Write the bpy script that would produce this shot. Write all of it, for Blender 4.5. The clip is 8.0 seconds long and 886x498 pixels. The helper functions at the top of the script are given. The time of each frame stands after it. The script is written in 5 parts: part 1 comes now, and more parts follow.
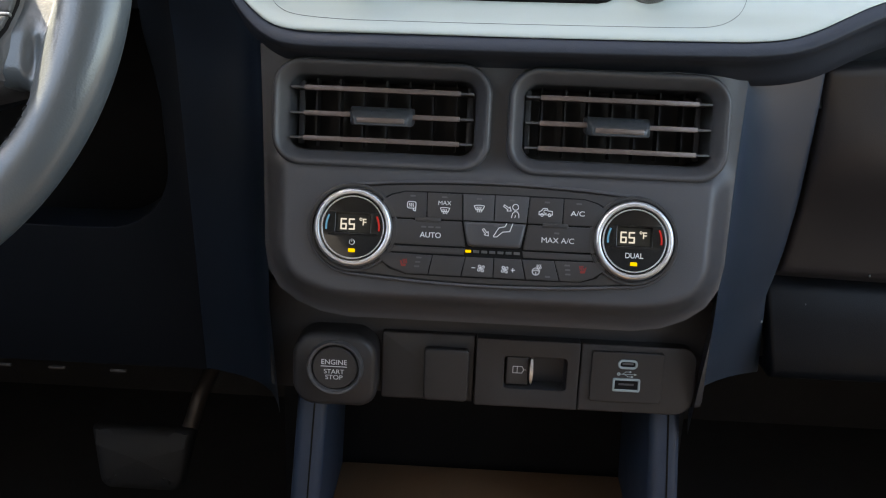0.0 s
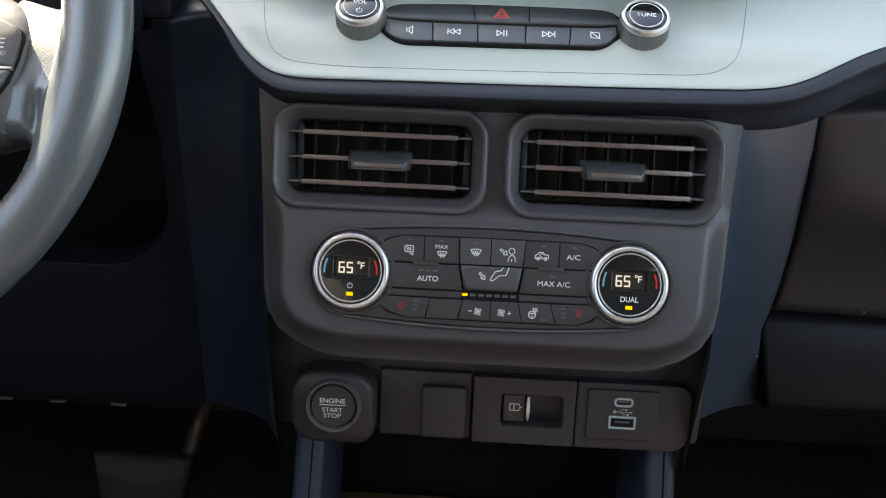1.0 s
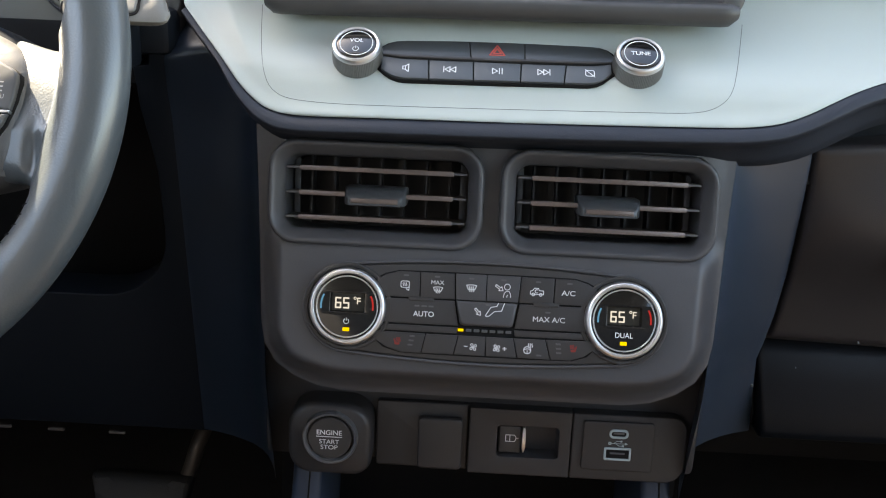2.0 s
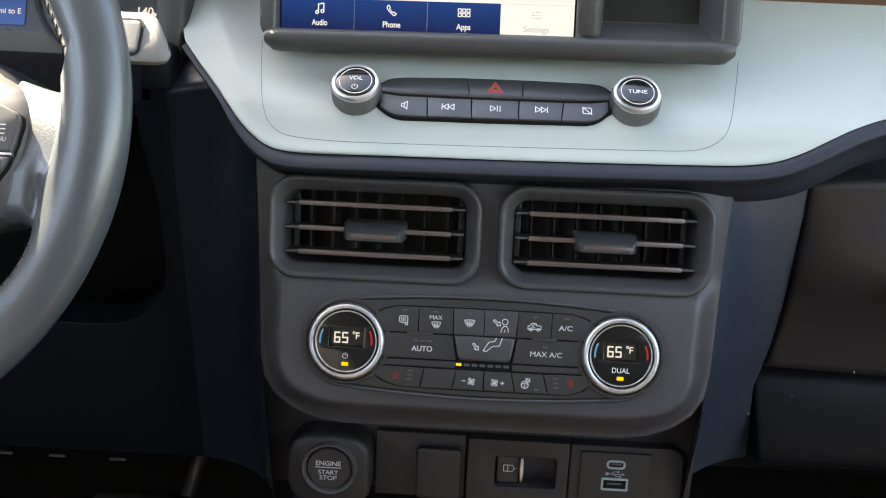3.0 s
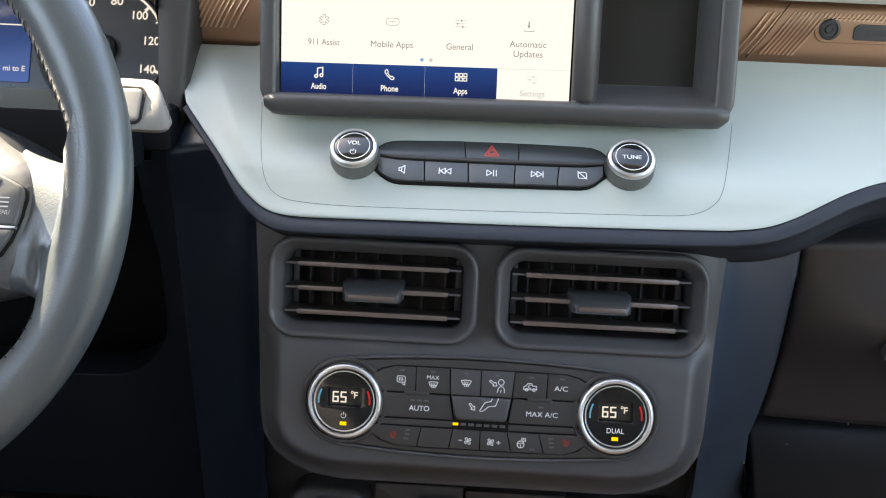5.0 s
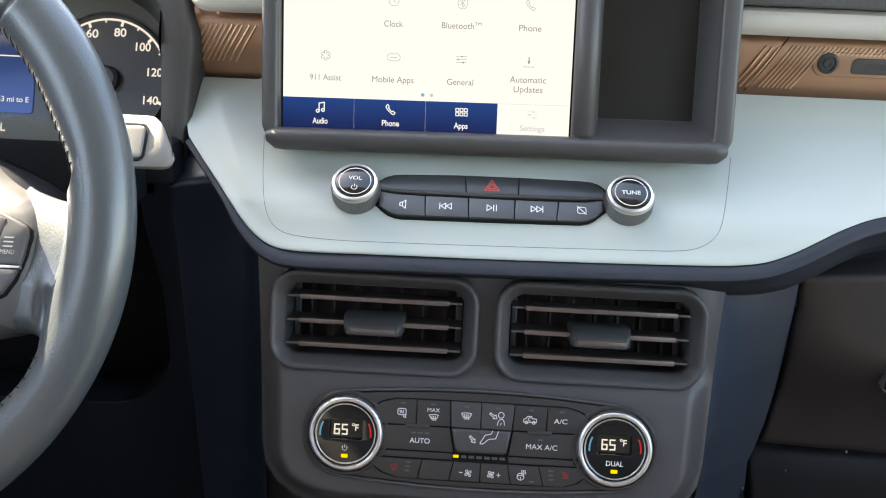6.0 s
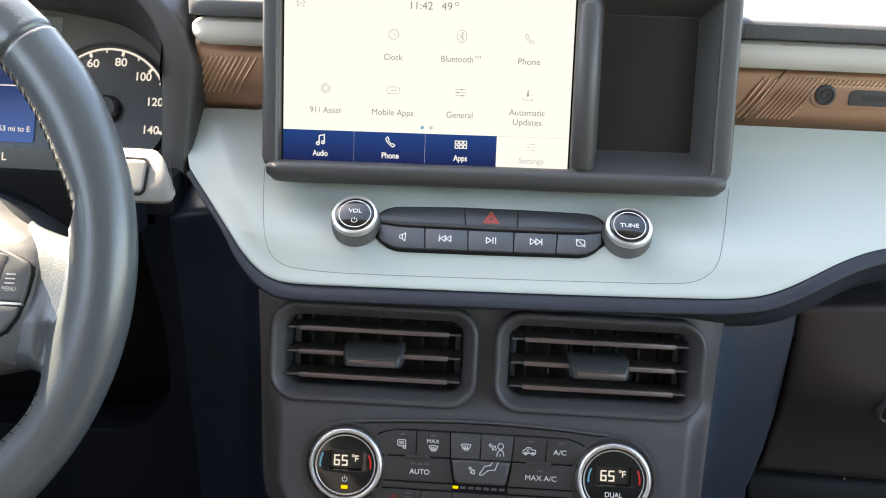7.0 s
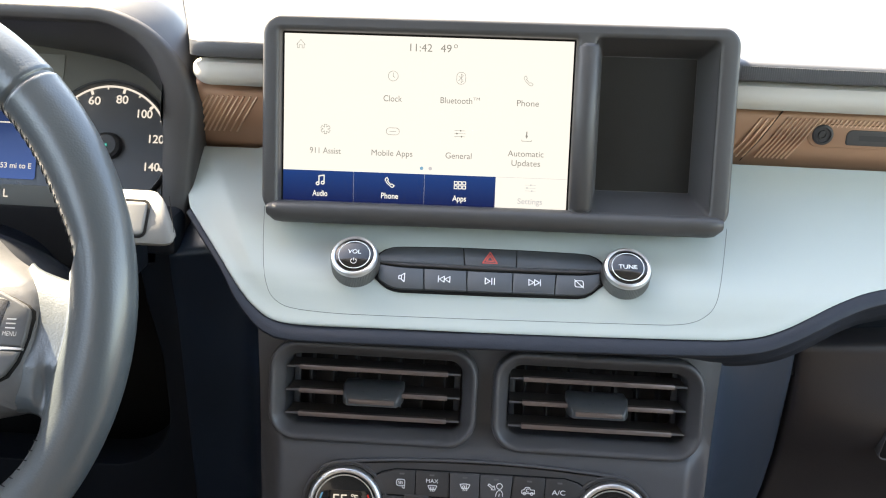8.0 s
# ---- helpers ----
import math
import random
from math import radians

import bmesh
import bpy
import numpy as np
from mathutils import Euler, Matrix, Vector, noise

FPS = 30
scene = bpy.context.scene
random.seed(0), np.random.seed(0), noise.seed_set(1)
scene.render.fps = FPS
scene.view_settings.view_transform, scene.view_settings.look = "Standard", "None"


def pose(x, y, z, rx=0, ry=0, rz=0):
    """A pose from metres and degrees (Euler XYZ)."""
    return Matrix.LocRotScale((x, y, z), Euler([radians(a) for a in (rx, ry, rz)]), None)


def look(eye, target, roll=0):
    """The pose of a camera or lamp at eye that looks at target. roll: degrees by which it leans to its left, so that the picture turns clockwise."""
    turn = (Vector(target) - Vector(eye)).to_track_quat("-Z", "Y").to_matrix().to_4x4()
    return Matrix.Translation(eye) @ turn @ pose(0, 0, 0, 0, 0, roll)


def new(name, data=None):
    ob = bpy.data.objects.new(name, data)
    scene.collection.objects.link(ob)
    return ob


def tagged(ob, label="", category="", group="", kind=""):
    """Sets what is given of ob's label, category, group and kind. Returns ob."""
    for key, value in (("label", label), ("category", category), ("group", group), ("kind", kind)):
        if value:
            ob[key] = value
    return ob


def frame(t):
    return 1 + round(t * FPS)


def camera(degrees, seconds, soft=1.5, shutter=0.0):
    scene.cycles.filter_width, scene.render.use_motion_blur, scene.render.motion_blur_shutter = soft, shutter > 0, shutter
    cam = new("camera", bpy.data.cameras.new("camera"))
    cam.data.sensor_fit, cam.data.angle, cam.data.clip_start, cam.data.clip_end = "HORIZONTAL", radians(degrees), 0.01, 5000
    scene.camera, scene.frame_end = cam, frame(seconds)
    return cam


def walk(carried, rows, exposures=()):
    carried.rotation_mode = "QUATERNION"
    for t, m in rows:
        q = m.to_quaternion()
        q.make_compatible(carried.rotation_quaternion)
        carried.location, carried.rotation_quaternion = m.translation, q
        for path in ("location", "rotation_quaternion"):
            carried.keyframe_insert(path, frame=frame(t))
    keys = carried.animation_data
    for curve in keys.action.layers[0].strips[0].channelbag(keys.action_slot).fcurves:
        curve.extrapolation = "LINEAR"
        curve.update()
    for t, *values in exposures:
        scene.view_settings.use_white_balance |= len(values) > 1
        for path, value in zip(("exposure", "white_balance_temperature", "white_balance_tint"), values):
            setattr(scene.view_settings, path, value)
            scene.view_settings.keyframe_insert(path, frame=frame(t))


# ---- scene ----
from mathutils.geometry import tessellate_polygon

cam = camera(51.86, 8.0, soft=1.1)
PATH = [
    (0.0, -0.0139, -0.0080, 0.6731, 1.655, -19.378, 2.283),
    (0.5, -0.0138, -0.0066, 0.6863, 1.717, -19.309, 2.252),
    (1.0, -0.0130, -0.0045, 0.6989, 1.687, -19.354, 2.262),
    (1.5, -0.0116, -0.0026, 0.7089, 1.703, -19.300, 2.269),
    (3.0, -0.0110, 0.0022, 0.7410, 1.731, -19.290, 2.329),
    (3.5, -0.0102, 0.0031, 0.7492, 1.783, -19.381, 2.317),
    (4.0, -0.0087, 0.0041, 0.7577, 1.918, -19.290, 2.273),
    (4.5, -0.0088, 0.0058, 0.7676, 1.914, -19.243, 2.300),
    (6.0, -0.0091, 0.0102, 0.7989, 2.064, -19.238, 2.285),
    (6.5, -0.0095, 0.0118, 0.8083, 2.083, -19.190, 2.266),
    (7.0, -0.0102, 0.0135, 0.8165, 2.010, -19.049, 2.282),
    (7.5, -0.0092, 0.0153, 0.8255, 2.138, -18.745, 2.285),
    (8.0, -0.0100, 0.0176, 0.8354, 2.092, -18.485, 2.303),
]
EXPOSURES = [(0.0, 3.25, 8450, 10), (1.5, 3.34, 8450, 10), (3.5, 3.36, 8400, 10), (6.0, 3.38, 8300, 10), (8.0, 3.38, 8350, 10)]
walk(cam, [(t, pose(x, y, z, 90 + pitch, 0, yaw) @ pose(0, 0, 0, 0, 0, roll)) for t, x, y, z, yaw, pitch, roll in PATH], EXPOSURES)

# ---- world and sun ----
SUN_SIDE, SUN_HEIGHT = radians(-55), radians(45)
SUN = Vector((math.sin(SUN_SIDE) * math.cos(SUN_HEIGHT), math.cos(SUN_SIDE) * math.cos(SUN_HEIGHT), math.sin(SUN_HEIGHT)))
world = bpy.data.worlds.new("daylight")
scene.world = world
world.use_nodes = True
wn = world.node_tree.nodes
sky = wn.new("ShaderNodeTexSky")
sky.sky_type, sky.sun_disc = "NISHITA", False
sky.sun_elevation = math.asin(SUN.z)
sky.dust_density, sky.air_density = 1.5, 1.0
sky.sun_rotation = math.atan2(SUN.x, SUN.y)
world.node_tree.links.new(sky.outputs[0], wn["Background"].inputs[0])
wn["Background"].inputs[1].default_value = 0.15
sun_data = bpy.data.lights.new("sun", "SUN")
sun_data.energy, sun_data.angle, sun_data.color = 5.0, radians(0.5), (1.0, 0.95, 0.86)
sun = new("sun", sun_data)
sun.matrix_world = look(SUN * 20, (0, 0, 0))


# ---- materials ----
def material(name, colour, rough=0.5, metal=0.0, grain=0.0, grain_size=0.0008, vary=0.12, patch=0.05, spec=0.5, coat=0.0, smudge=0.12):
    """A surface with variation at two scales: broad patches and fine grain with relief."""
    m = bpy.data.materials.new(name)
    m.use_nodes = True
    nt = m.node_tree
    b = nt.nodes["Principled BSDF"]
    b.inputs["Metallic"].default_value = metal
    b.inputs["Specular IOR Level"].default_value = spec
    b.inputs["Coat Weight"].default_value = coat
    b.inputs["Coat Roughness"].default_value = 0.08
    co = nt.nodes.new("ShaderNodeTexCoord")
    big = nt.nodes.new("ShaderNodeTexNoise")
    big.inputs["Scale"].default_value = 1.0 / patch
    big.inputs["Detail"].default_value = 5
    nt.links.new(co.outputs["Object"], big.inputs["Vector"])
    fine = nt.nodes.new("ShaderNodeTexNoise")
    fine.inputs["Scale"].default_value = 1.0 / grain_size
    fine.inputs["Detail"].default_value = 2
    nt.links.new(co.outputs["Object"], fine.inputs["Vector"])
    mix = nt.nodes.new("ShaderNodeMix")
    mix.data_type = "RGBA"
    c = Vector(colour)
    mix.inputs["A"].default_value = (*(c * (1 - vary)), 1)
    mix.inputs["B"].default_value = (*(c * (1 + vary)), 1)
    add = nt.nodes.new("ShaderNodeMath")
    add.operation = "MULTIPLY_ADD"
    add.inputs[1].default_value = 0.35
    nt.links.new(fine.outputs["Fac"], add.inputs[0])
    half = nt.nodes.new("ShaderNodeMath")
    half.operation = "MULTIPLY"
    half.inputs[1].default_value = 0.65
    nt.links.new(big.outputs["Fac"], half.inputs[0])
    nt.links.new(half.outputs[0], add.inputs[2])
    nt.links.new(add.outputs[0], mix.inputs["Factor"])
    nt.links.new(mix.outputs["Result"], b.inputs["Base Color"])
    ramp = nt.nodes.new("ShaderNodeMapRange")
    ramp.inputs["From Min"].default_value, ramp.inputs["From Max"].default_value = 0.3, 0.7
    ramp.inputs["To Min"].default_value, ramp.inputs["To Max"].default_value = max(0.02, rough - smudge * rough), min(1, rough + smudge * rough)
    nt.links.new(big.outputs["Fac"], ramp.inputs["Value"])
    nt.links.new(ramp.outputs["Result"], b.inputs["Roughness"])
    if grain:
        bump = nt.nodes.new("ShaderNodeBump")
        bump.inputs["Strength"].default_value = grain
        bump.inputs["Distance"].default_value = grain_size * 0.4
        nt.links.new(fine.outputs["Fac"], bump.inputs["Height"])
        nt.links.new(bump.outputs["Normal"], b.inputs["Normal"])
    return m


def leather(name, colour, rough, cell=0.0012, strength=0.5):
    """Grained hide: a cellular relief over soft patches."""
    m = material(name, colour, rough, vary=0.09, patch=0.03, smudge=0.05)
    nt = m.node_tree
    co = next(n for n in nt.nodes if n.bl_idname == "ShaderNodeTexCoord")
    vor = nt.nodes.new("ShaderNodeTexVoronoi")
    vor.inputs["Scale"].default_value = 1.0 / cell
    vor.feature = "SMOOTH_F1"
    nt.links.new(co.outputs["Object"], vor.inputs["Vector"])
    bump = nt.nodes.new("ShaderNodeBump")
    bump.inputs["Strength"].default_value = strength
    bump.inputs["Distance"].default_value = cell * 0.3
    bump.invert = True
    nt.links.new(vor.outputs["Distance"], bump.inputs["Height"])
    nt.links.new(bump.outputs["Normal"], nt.nodes["Principled BSDF"].inputs["Normal"])
    return m


def glowing(name, colour, strength):
    """A lit display or indicator."""
    m = bpy.data.materials.new(name)
    m.use_nodes = True
    b = m.node_tree.nodes["Principled BSDF"]
    b.inputs["Base Color"].default_value = (0.01, 0.01, 0.01, 1)
    b.inputs["Roughness"].default_value = 0.12
    b.inputs["Specular IOR Level"].default_value = 0.10
    b.inputs["Emission Color"].default_value = (*colour, 1)
    b.inputs["Emission Strength"].default_value = strength * 0.097
    return m


CHARCOAL = material("charcoal_plastic", (0.0620, 0.0620, 0.0670), 0.42, grain=0.35, grain_size=0.0006)
DARKER = material("dark_plastic", (0.03, 0.03, 0.033), 0.5, grain=0.3, grain_size=0.0006)
SWITCH_SKIN = material("switch_panel_plastic", (0.027, 0.0255, 0.0265), 0.45, grain=0.3, grain_size=0.0006)
BUTTON = material("button_plastic", (0.036, 0.034, 0.034), 0.42, grain=0.15, grain_size=0.0005)
CENTRE_BUTTON = material("centre_button_plastic", (0.058, 0.058, 0.061), 0.40, grain=0.15, grain_size=0.0005)
LIGHT_BUTTON = material("grey_button_plastic", (0.085, 0.085, 0.09), 0.42, grain=0.15, grain_size=0.0005)
RADIO_KEY = material("radio_key_plastic", (0.048, 0.054, 0.058), 0.30, grain=0.12, grain_size=0.0005)
WHEEL_KEY = material("wheel_switch_plastic", (0.085, 0.087, 0.09), 0.36, grain=0.15, grain_size=0.0005)
VOID = material("duct_black", (0.045, 0.041, 0.038), 0.6)
LEG = leather("deep_navy_trim", (0.023, 0.039, 0.066), 0.48, 0.0009, 0.35)
# same copper paint on the ribs, brightened to carry their highlights
RIDGE = material("copper_rib_highlight", (0.72, 0.50, 0.36), 0.32, 0.75, vary=0.06)
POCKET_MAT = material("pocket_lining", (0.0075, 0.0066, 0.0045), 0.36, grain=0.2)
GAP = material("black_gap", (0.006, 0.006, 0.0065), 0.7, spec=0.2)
BLADE = material("black_blade", (0.060, 0.052, 0.047), 0.55, spec=0.3)
NAVY = leather("navy_soft_trim", (0.027, 0.032, 0.043), 0.52, 0.0009, 0.3)
NAVY.node_tree.nodes["Principled BSDF"].inputs["Specular IOR Level"].default_value = 0.22
# navy trim low in the cabin, taken near black to carry the footwell shade
NAVY_SHADED = material("navy_trim_shaded", (0.0050, 0.0072, 0.0108), 0.45, grain=0.3, grain_size=0.0007, spec=0.22)
# bluer than the other navy trim: window skylight put into the colour
NAVY_FLANK = material("navy_flank_sky_tint", (0.0078, 0.0152, 0.0275), 0.36, grain=0.3, grain_size=0.0007, spec=0.6)
PAD = leather("dash_pad", (0.075, 0.078, 0.085), 0.5, 0.0010, 0.28)
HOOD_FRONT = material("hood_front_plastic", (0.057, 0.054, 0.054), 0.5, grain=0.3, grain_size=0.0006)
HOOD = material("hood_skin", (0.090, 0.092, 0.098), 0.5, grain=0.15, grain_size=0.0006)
GREY = material("pale_grey_trim", (0.410, 0.462, 0.442), 0.45, grain=0.18, grain_size=0.0005, vary=0.035)
JOINT = material("grey_joint", (0.10, 0.11, 0.11), 0.7)
WARM_GREY = material("warm_pale_grey_trim", (0.45, 0.435, 0.395), 0.5, grain=0.18, grain_size=0.0005, vary=0.035)
COPPER = material("copper_paint", (0.43, 0.255, 0.168), 0.42, 0.55, grain=0.12, grain_size=0.0003, vary=0.06)
BEZEL = material("display_frame_plastic", (0.055, 0.0545, 0.056), 0.45, grain=0.25, grain_size=0.0005)
SATIN = material("satin_metal", (0.74, 0.74, 0.74), 0.36, 1.0, vary=0.05, patch=0.01)
KNURL = material("grey_knob_side", (0.26, 0.26, 0.26), 0.4, 0.8, vary=0.06)
GLOVE_SKIN = material("glovebox_plastic", (0.031, 0.028, 0.030), 0.40, grain=0.35, grain_size=0.0006, spec=0.6)
# blue skylight from the side window mixed into the base colour
FLANK = material("flank_sky_tint", (0.030, 0.046, 0.070), 0.34, grain=0.25, grain_size=0.0006, spec=0.95)
SLAT = material("bronze_slat_edge", (0.165, 0.130, 0.118), 0.38, 0.5, vary=0.08)
GLOSS = material("gloss_black", (0.006, 0.006, 0.006), 0.13, coat=0.3, vary=0.1, smudge=0.4)
TAB_SKIN = material("vent_tab_plastic", (0.05, 0.055, 0.06), 0.3, grain=0.1, vary=0.15, patch=0.01)
HIDE = leather("wheel_leather", (0.069, 0.082, 0.089), 0.31, 0.0011, 0.24)
HIDE.node_tree.nodes["Principled BSDF"].inputs["Specular IOR Level"].default_value = 0.9
THREAD = material("thread", (0.030, 0.034, 0.038), 0.8, spec=0.2)
HUB_SKIN = material("hub_cover_vinyl", (0.092, 0.093, 0.096), 0.42, grain=0.3)
STALK = material("stalk_plastic", (0.20, 0.195, 0.185), 0.62, grain=0.2)
# pedal colours lowered so that the footwell's shade is in them
RUBBER = material("pedal_rubber", (0.022, 0.022, 0.023), 0.6, grain=0.4, grain_size=0.001)
STEEL = material("pedal_steel", (0.12, 0.10, 0.085), 0.5, 0.7)
MAT = material("tray_mat", (0.22, 0.12, 0.062), 0.8, grain=0.5, grain_size=0.001)
CARPET = material("carpet", (0.040, 0.038, 0.037), 0.95, grain=0.8, grain_size=0.002)
LINING = material("cabin_lining", (0.48, 0.48, 0.49), 0.9, grain=0.3, grain_size=0.002)
DOORSKIN = material("door_skin", (0.10, 0.10, 0.11), 0.7, grain=0.3, grain_size=0.002)
GROUND = material("asphalt", (0.105, 0.103, 0.10), 0.9, vary=0.25, patch=1.5, grain=0.5, grain_size=0.02)
WHITE = material("white_print", (0.75, 0.76, 0.76), 0.5, vary=0.03)
WHEEL_PRINT = material("grey_print", (0.32, 0.33, 0.34), 0.5, vary=0.05)
PALE = material("pale_blue_print", (0.35, 0.43, 0.45), 0.5, vary=0.05)
DUST = material("dust", (0.20, 0.22, 0.23), 0.9)
DIM = material("unlit_indicator", (0.09, 0.09, 0.09), 0.4)
DIM_RED = material("red_print", (0.24, 0.025, 0.02), 0.45)
HAZARD = material("hazard_red_print", (0.55, 0.08, 0.06), 0.45)
LCD = material("lcd_window", (0.035, 0.033, 0.027), 0.12)
YELLOW = glowing("amber_indicator", (1.0, 0.66, 0.0), 1.2)
DIGIT = glowing("lcd_digit", (0.92, 0.93, 0.90), 0.9)
COLD = glowing("cold_arc", (0.12, 0.42, 0.75), 0.7)
HOT = glowing("hot_arc", (0.62, 0.03, 0.03), 0.7)
def graded(m, y0, y1, low, high):
    """The picture's own gradient on a lit panel, from its foot to its top."""
    nt = m.node_tree
    co = nt.nodes.new("ShaderNodeTexCoord")
    split = nt.nodes.new("ShaderNodeSeparateXYZ")
    nt.links.new(co.outputs["Object"], split.inputs[0])
    mr = nt.nodes.new("ShaderNodeMapRange")
    mr.inputs["From Min"].default_value, mr.inputs["From Max"].default_value = y0, y1
    nt.links.new(split.outputs["Y"], mr.inputs["Value"])
    mix = nt.nodes.new("ShaderNodeMix")
    mix.data_type = "RGBA"
    mix.inputs["A"].default_value, mix.inputs["B"].default_value = (*low, 1), (*high, 1)
    nt.links.new(mr.outputs["Result"], mix.inputs["Factor"])
    nt.links.new(mix.outputs["Result"], nt.nodes["Principled BSDF"].inputs["Emission Color"])


PAPER = glowing("screen_white", (0.855, 0.920, 1.0), 1.10)
INK = glowing("screen_ink", (0.27, 0.29, 0.315), 1.0)
FAINT = glowing("screen_faint_ink", (0.56, 0.61, 0.74), 1.0)
BLUE = glowing("screen_blue", (0.0, 0.020, 0.19), 1.0)
graded(BLUE, 0.0015, 0.0214, (0.003, 0.010, 0.095), (0.005, 0.050, 0.27))
DOT = glowing("screen_dot", (0.18, 0.45, 0.75), 1.0)
CLUSTER_BLUE = glowing("cluster_blue", (0.03, 0.09, 0.33), 0.8)
graded(CLUSTER_BLUE, -0.026, 0.042, (0.06, 0.15, 0.55), (0.004, 0.008, 0.03))
CLUSTER_WHITE = glowing("cluster_white", (0.9, 0.9, 0.92), 0.95)
NEEDLE = glowing("needle", (0.05, 0.65, 0.62), 0.8)
UPPER = material("cluster_panel", (0.105, 0.105, 0.088), 0.5, grain=0.2)
SIDE = material("cluster_side_panel", (0.19, 0.19, 0.17), 0.5, grain=0.2)
FACE = material("cluster_face", (0.045, 0.049, 0.058), 0.3)


# ---- building helpers ----
def put(name, bm, mat, parent=None, label="", sharp=38):
    """Links a bmesh as one mesh object under its parent."""
    bmesh.ops.recalc_face_normals(bm, faces=bm.faces)
    me = bpy.data.meshes.new(name)
    bm.to_mesh(me)
    bm.free()
    me.materials.append(mat)
    me.shade_smooth()
    me.set_sharp_from_angle(angle=radians(sharp))
    ob = new(name, me)
    ob.parent = parent
    return tagged(ob, label)


def thing(name, label, category, m=None, group="", kind=""):
    ob = new(name)
    ob.empty_display_size = 0.01
    ob.matrix_basis = m or Matrix()
    return tagged(ob, label, category, group, kind)


def plane_at(x, y, z, slope):
    """u to the right, v up along a face that leans back by slope, w out of the face towards the seats."""
    n = math.hypot(1, slope)
    return Matrix(((1, 0, 0, x), (0, slope / n, -1 / n, y), (0, 1 / n, slope / n, z), (0, 0, 0, 1)))


def rounded(x0, y0, x1, y1, r, n=6):
    """A rectangle with rounded corners, anticlockwise; r may be one radius or four (from the lower left, anticlockwise)."""
    rs = r if isinstance(r, (tuple, list)) else (r, r, r, r)
    out = []
    for (cx, cy, a), q in zip(((x0, y0, 180), (x1, y0, 270), (x1, y1, 0), (x0, y1, 90)), rs):
        ox = cx + (q if cx == x0 else -q)
        oy = cy + (q if cy == y0 else -q)
        for i in range(n + 1):
            t = radians(a + 90 * i / n)
            out.append((ox + q * math.cos(t), oy + q * math.sin(t)))
    return out


def ring_of(r, cx=0.0, cy=0.0, n=48, ry=None):
    return [(cx + r * math.cos(2 * math.pi * i / n), cy + (ry or r) * math.sin(2 * math.pi * i / n)) for i in range(n)]


def area(loop):
    return sum(a[0] * b[1] - b[0] * a[1] for a, b in zip(loop, loop[1:] + loop[:1])) / 2


def inset(loop, d):
    """The loop moved to its left by d (inwards when it runs anticlockwise)."""
    out, n = [], len(loop)
    for i in range(n):
        p, q, r = Vector(loop[i - 1]), Vector(loop[i]), Vector(loop[(i + 1) % n])
        a, b = (q - p), (r - q)
        if a.length < 1e-9 or b.length < 1e-9:
            a = b if a.length < 1e-9 else a
            b = a if b.length < 1e-9 else b
        a.normalize(), b.normalize()
        na, nb = Vector((-a.y, a.x)), Vector((-b.y, b.x))
        m = na + nb
        m = m / max(0.3, m.dot(na)) if m.length > 1e-6 else na
        out.append((q.x + m.x * d, q.y + m.y * d))
    return out


def band(bm, loops, close=True):
    """Bridges loops of equal length, ring by ring."""
    rings = [[bm.verts.new(p) for p in loop] for loop in loops]
    for a, b in zip(rings, rings[1:]):
        n = len(a)
        for i in range(n if close else n - 1):
            j = (i + 1) % n
            bm.faces.new((a[i], a[j], b[j], b[i]))
    return rings


def plate(bm, loops, w0, w1, bevel=0.0, back=False):
    """A flat piece between the heights w0 and w1, with holes, and its front edge rounded."""
    tops = []
    for k, loop in enumerate(loops):
        if (area(loop) > 0) != (k == 0):
            loop = loop[::-1]
        rows = [[(x, y, w0) for x, y in loop], [(x, y, w1 - bevel) for x, y in loop]]
        if bevel:
            for i in (1, 2, 3):
                a = radians(30 * i)
                rows.append([(x, y, w1 - bevel + bevel * math.sin(a)) for x, y in inset(loop, bevel * (1 - math.cos(a)))])
        rings = band(bm, rows)
        tops.append(rings[-1])
        if back and k == 0:
            bm.faces.new(rings[0][::-1])
    flat = [v for ring in tops for v in ring]
    for tri in tessellate_polygon([[v.co for v in ring] for ring in tops]):
        try:
            bm.faces.new([flat[i] for i in tri])
        except ValueError:
            pass
    return bm


def lathe(bm, rows, cx=0.0, cy=0.0, n=48, cap=True):
    """A turned shape about w: rows of radius and height."""
    rings = band(bm, [[(x, y, w) for x, y in ring_of(r, cx, cy, n)] for r, w in rows])
    if cap:
        bm.faces.new(rings[-1])
    return bm


def box(bm, x0, y0, z0, x1, y1, z1, bevel=0.0, seg=2):
    g = bmesh.ops.create_cube(bm, size=1.0)
    for v in g["verts"]:
        v.co = Vector(((x0 + x1) / 2 + v.co.x * (x1 - x0), (y0 + y1) / 2 + v.co.y * (y1 - y0), (z0 + z1) / 2 + v.co.z * (z1 - z0)))
    if bevel:
        es = list({e for v in g["verts"] for e in v.link_edges})
        bmesh.ops.bevel(bm, geom=es, offset=bevel, segments=seg, profile=0.5, affect="EDGES")
    return bm


def sheet(bm, rows):
    """A grid surface through rows of points."""
    return band(bm, rows, close=False)


def curve_of(points, x):
    """Straight interpolation through a short table."""
    xs, ys = zip(*points)
    return float(np.interp(x, xs, ys))


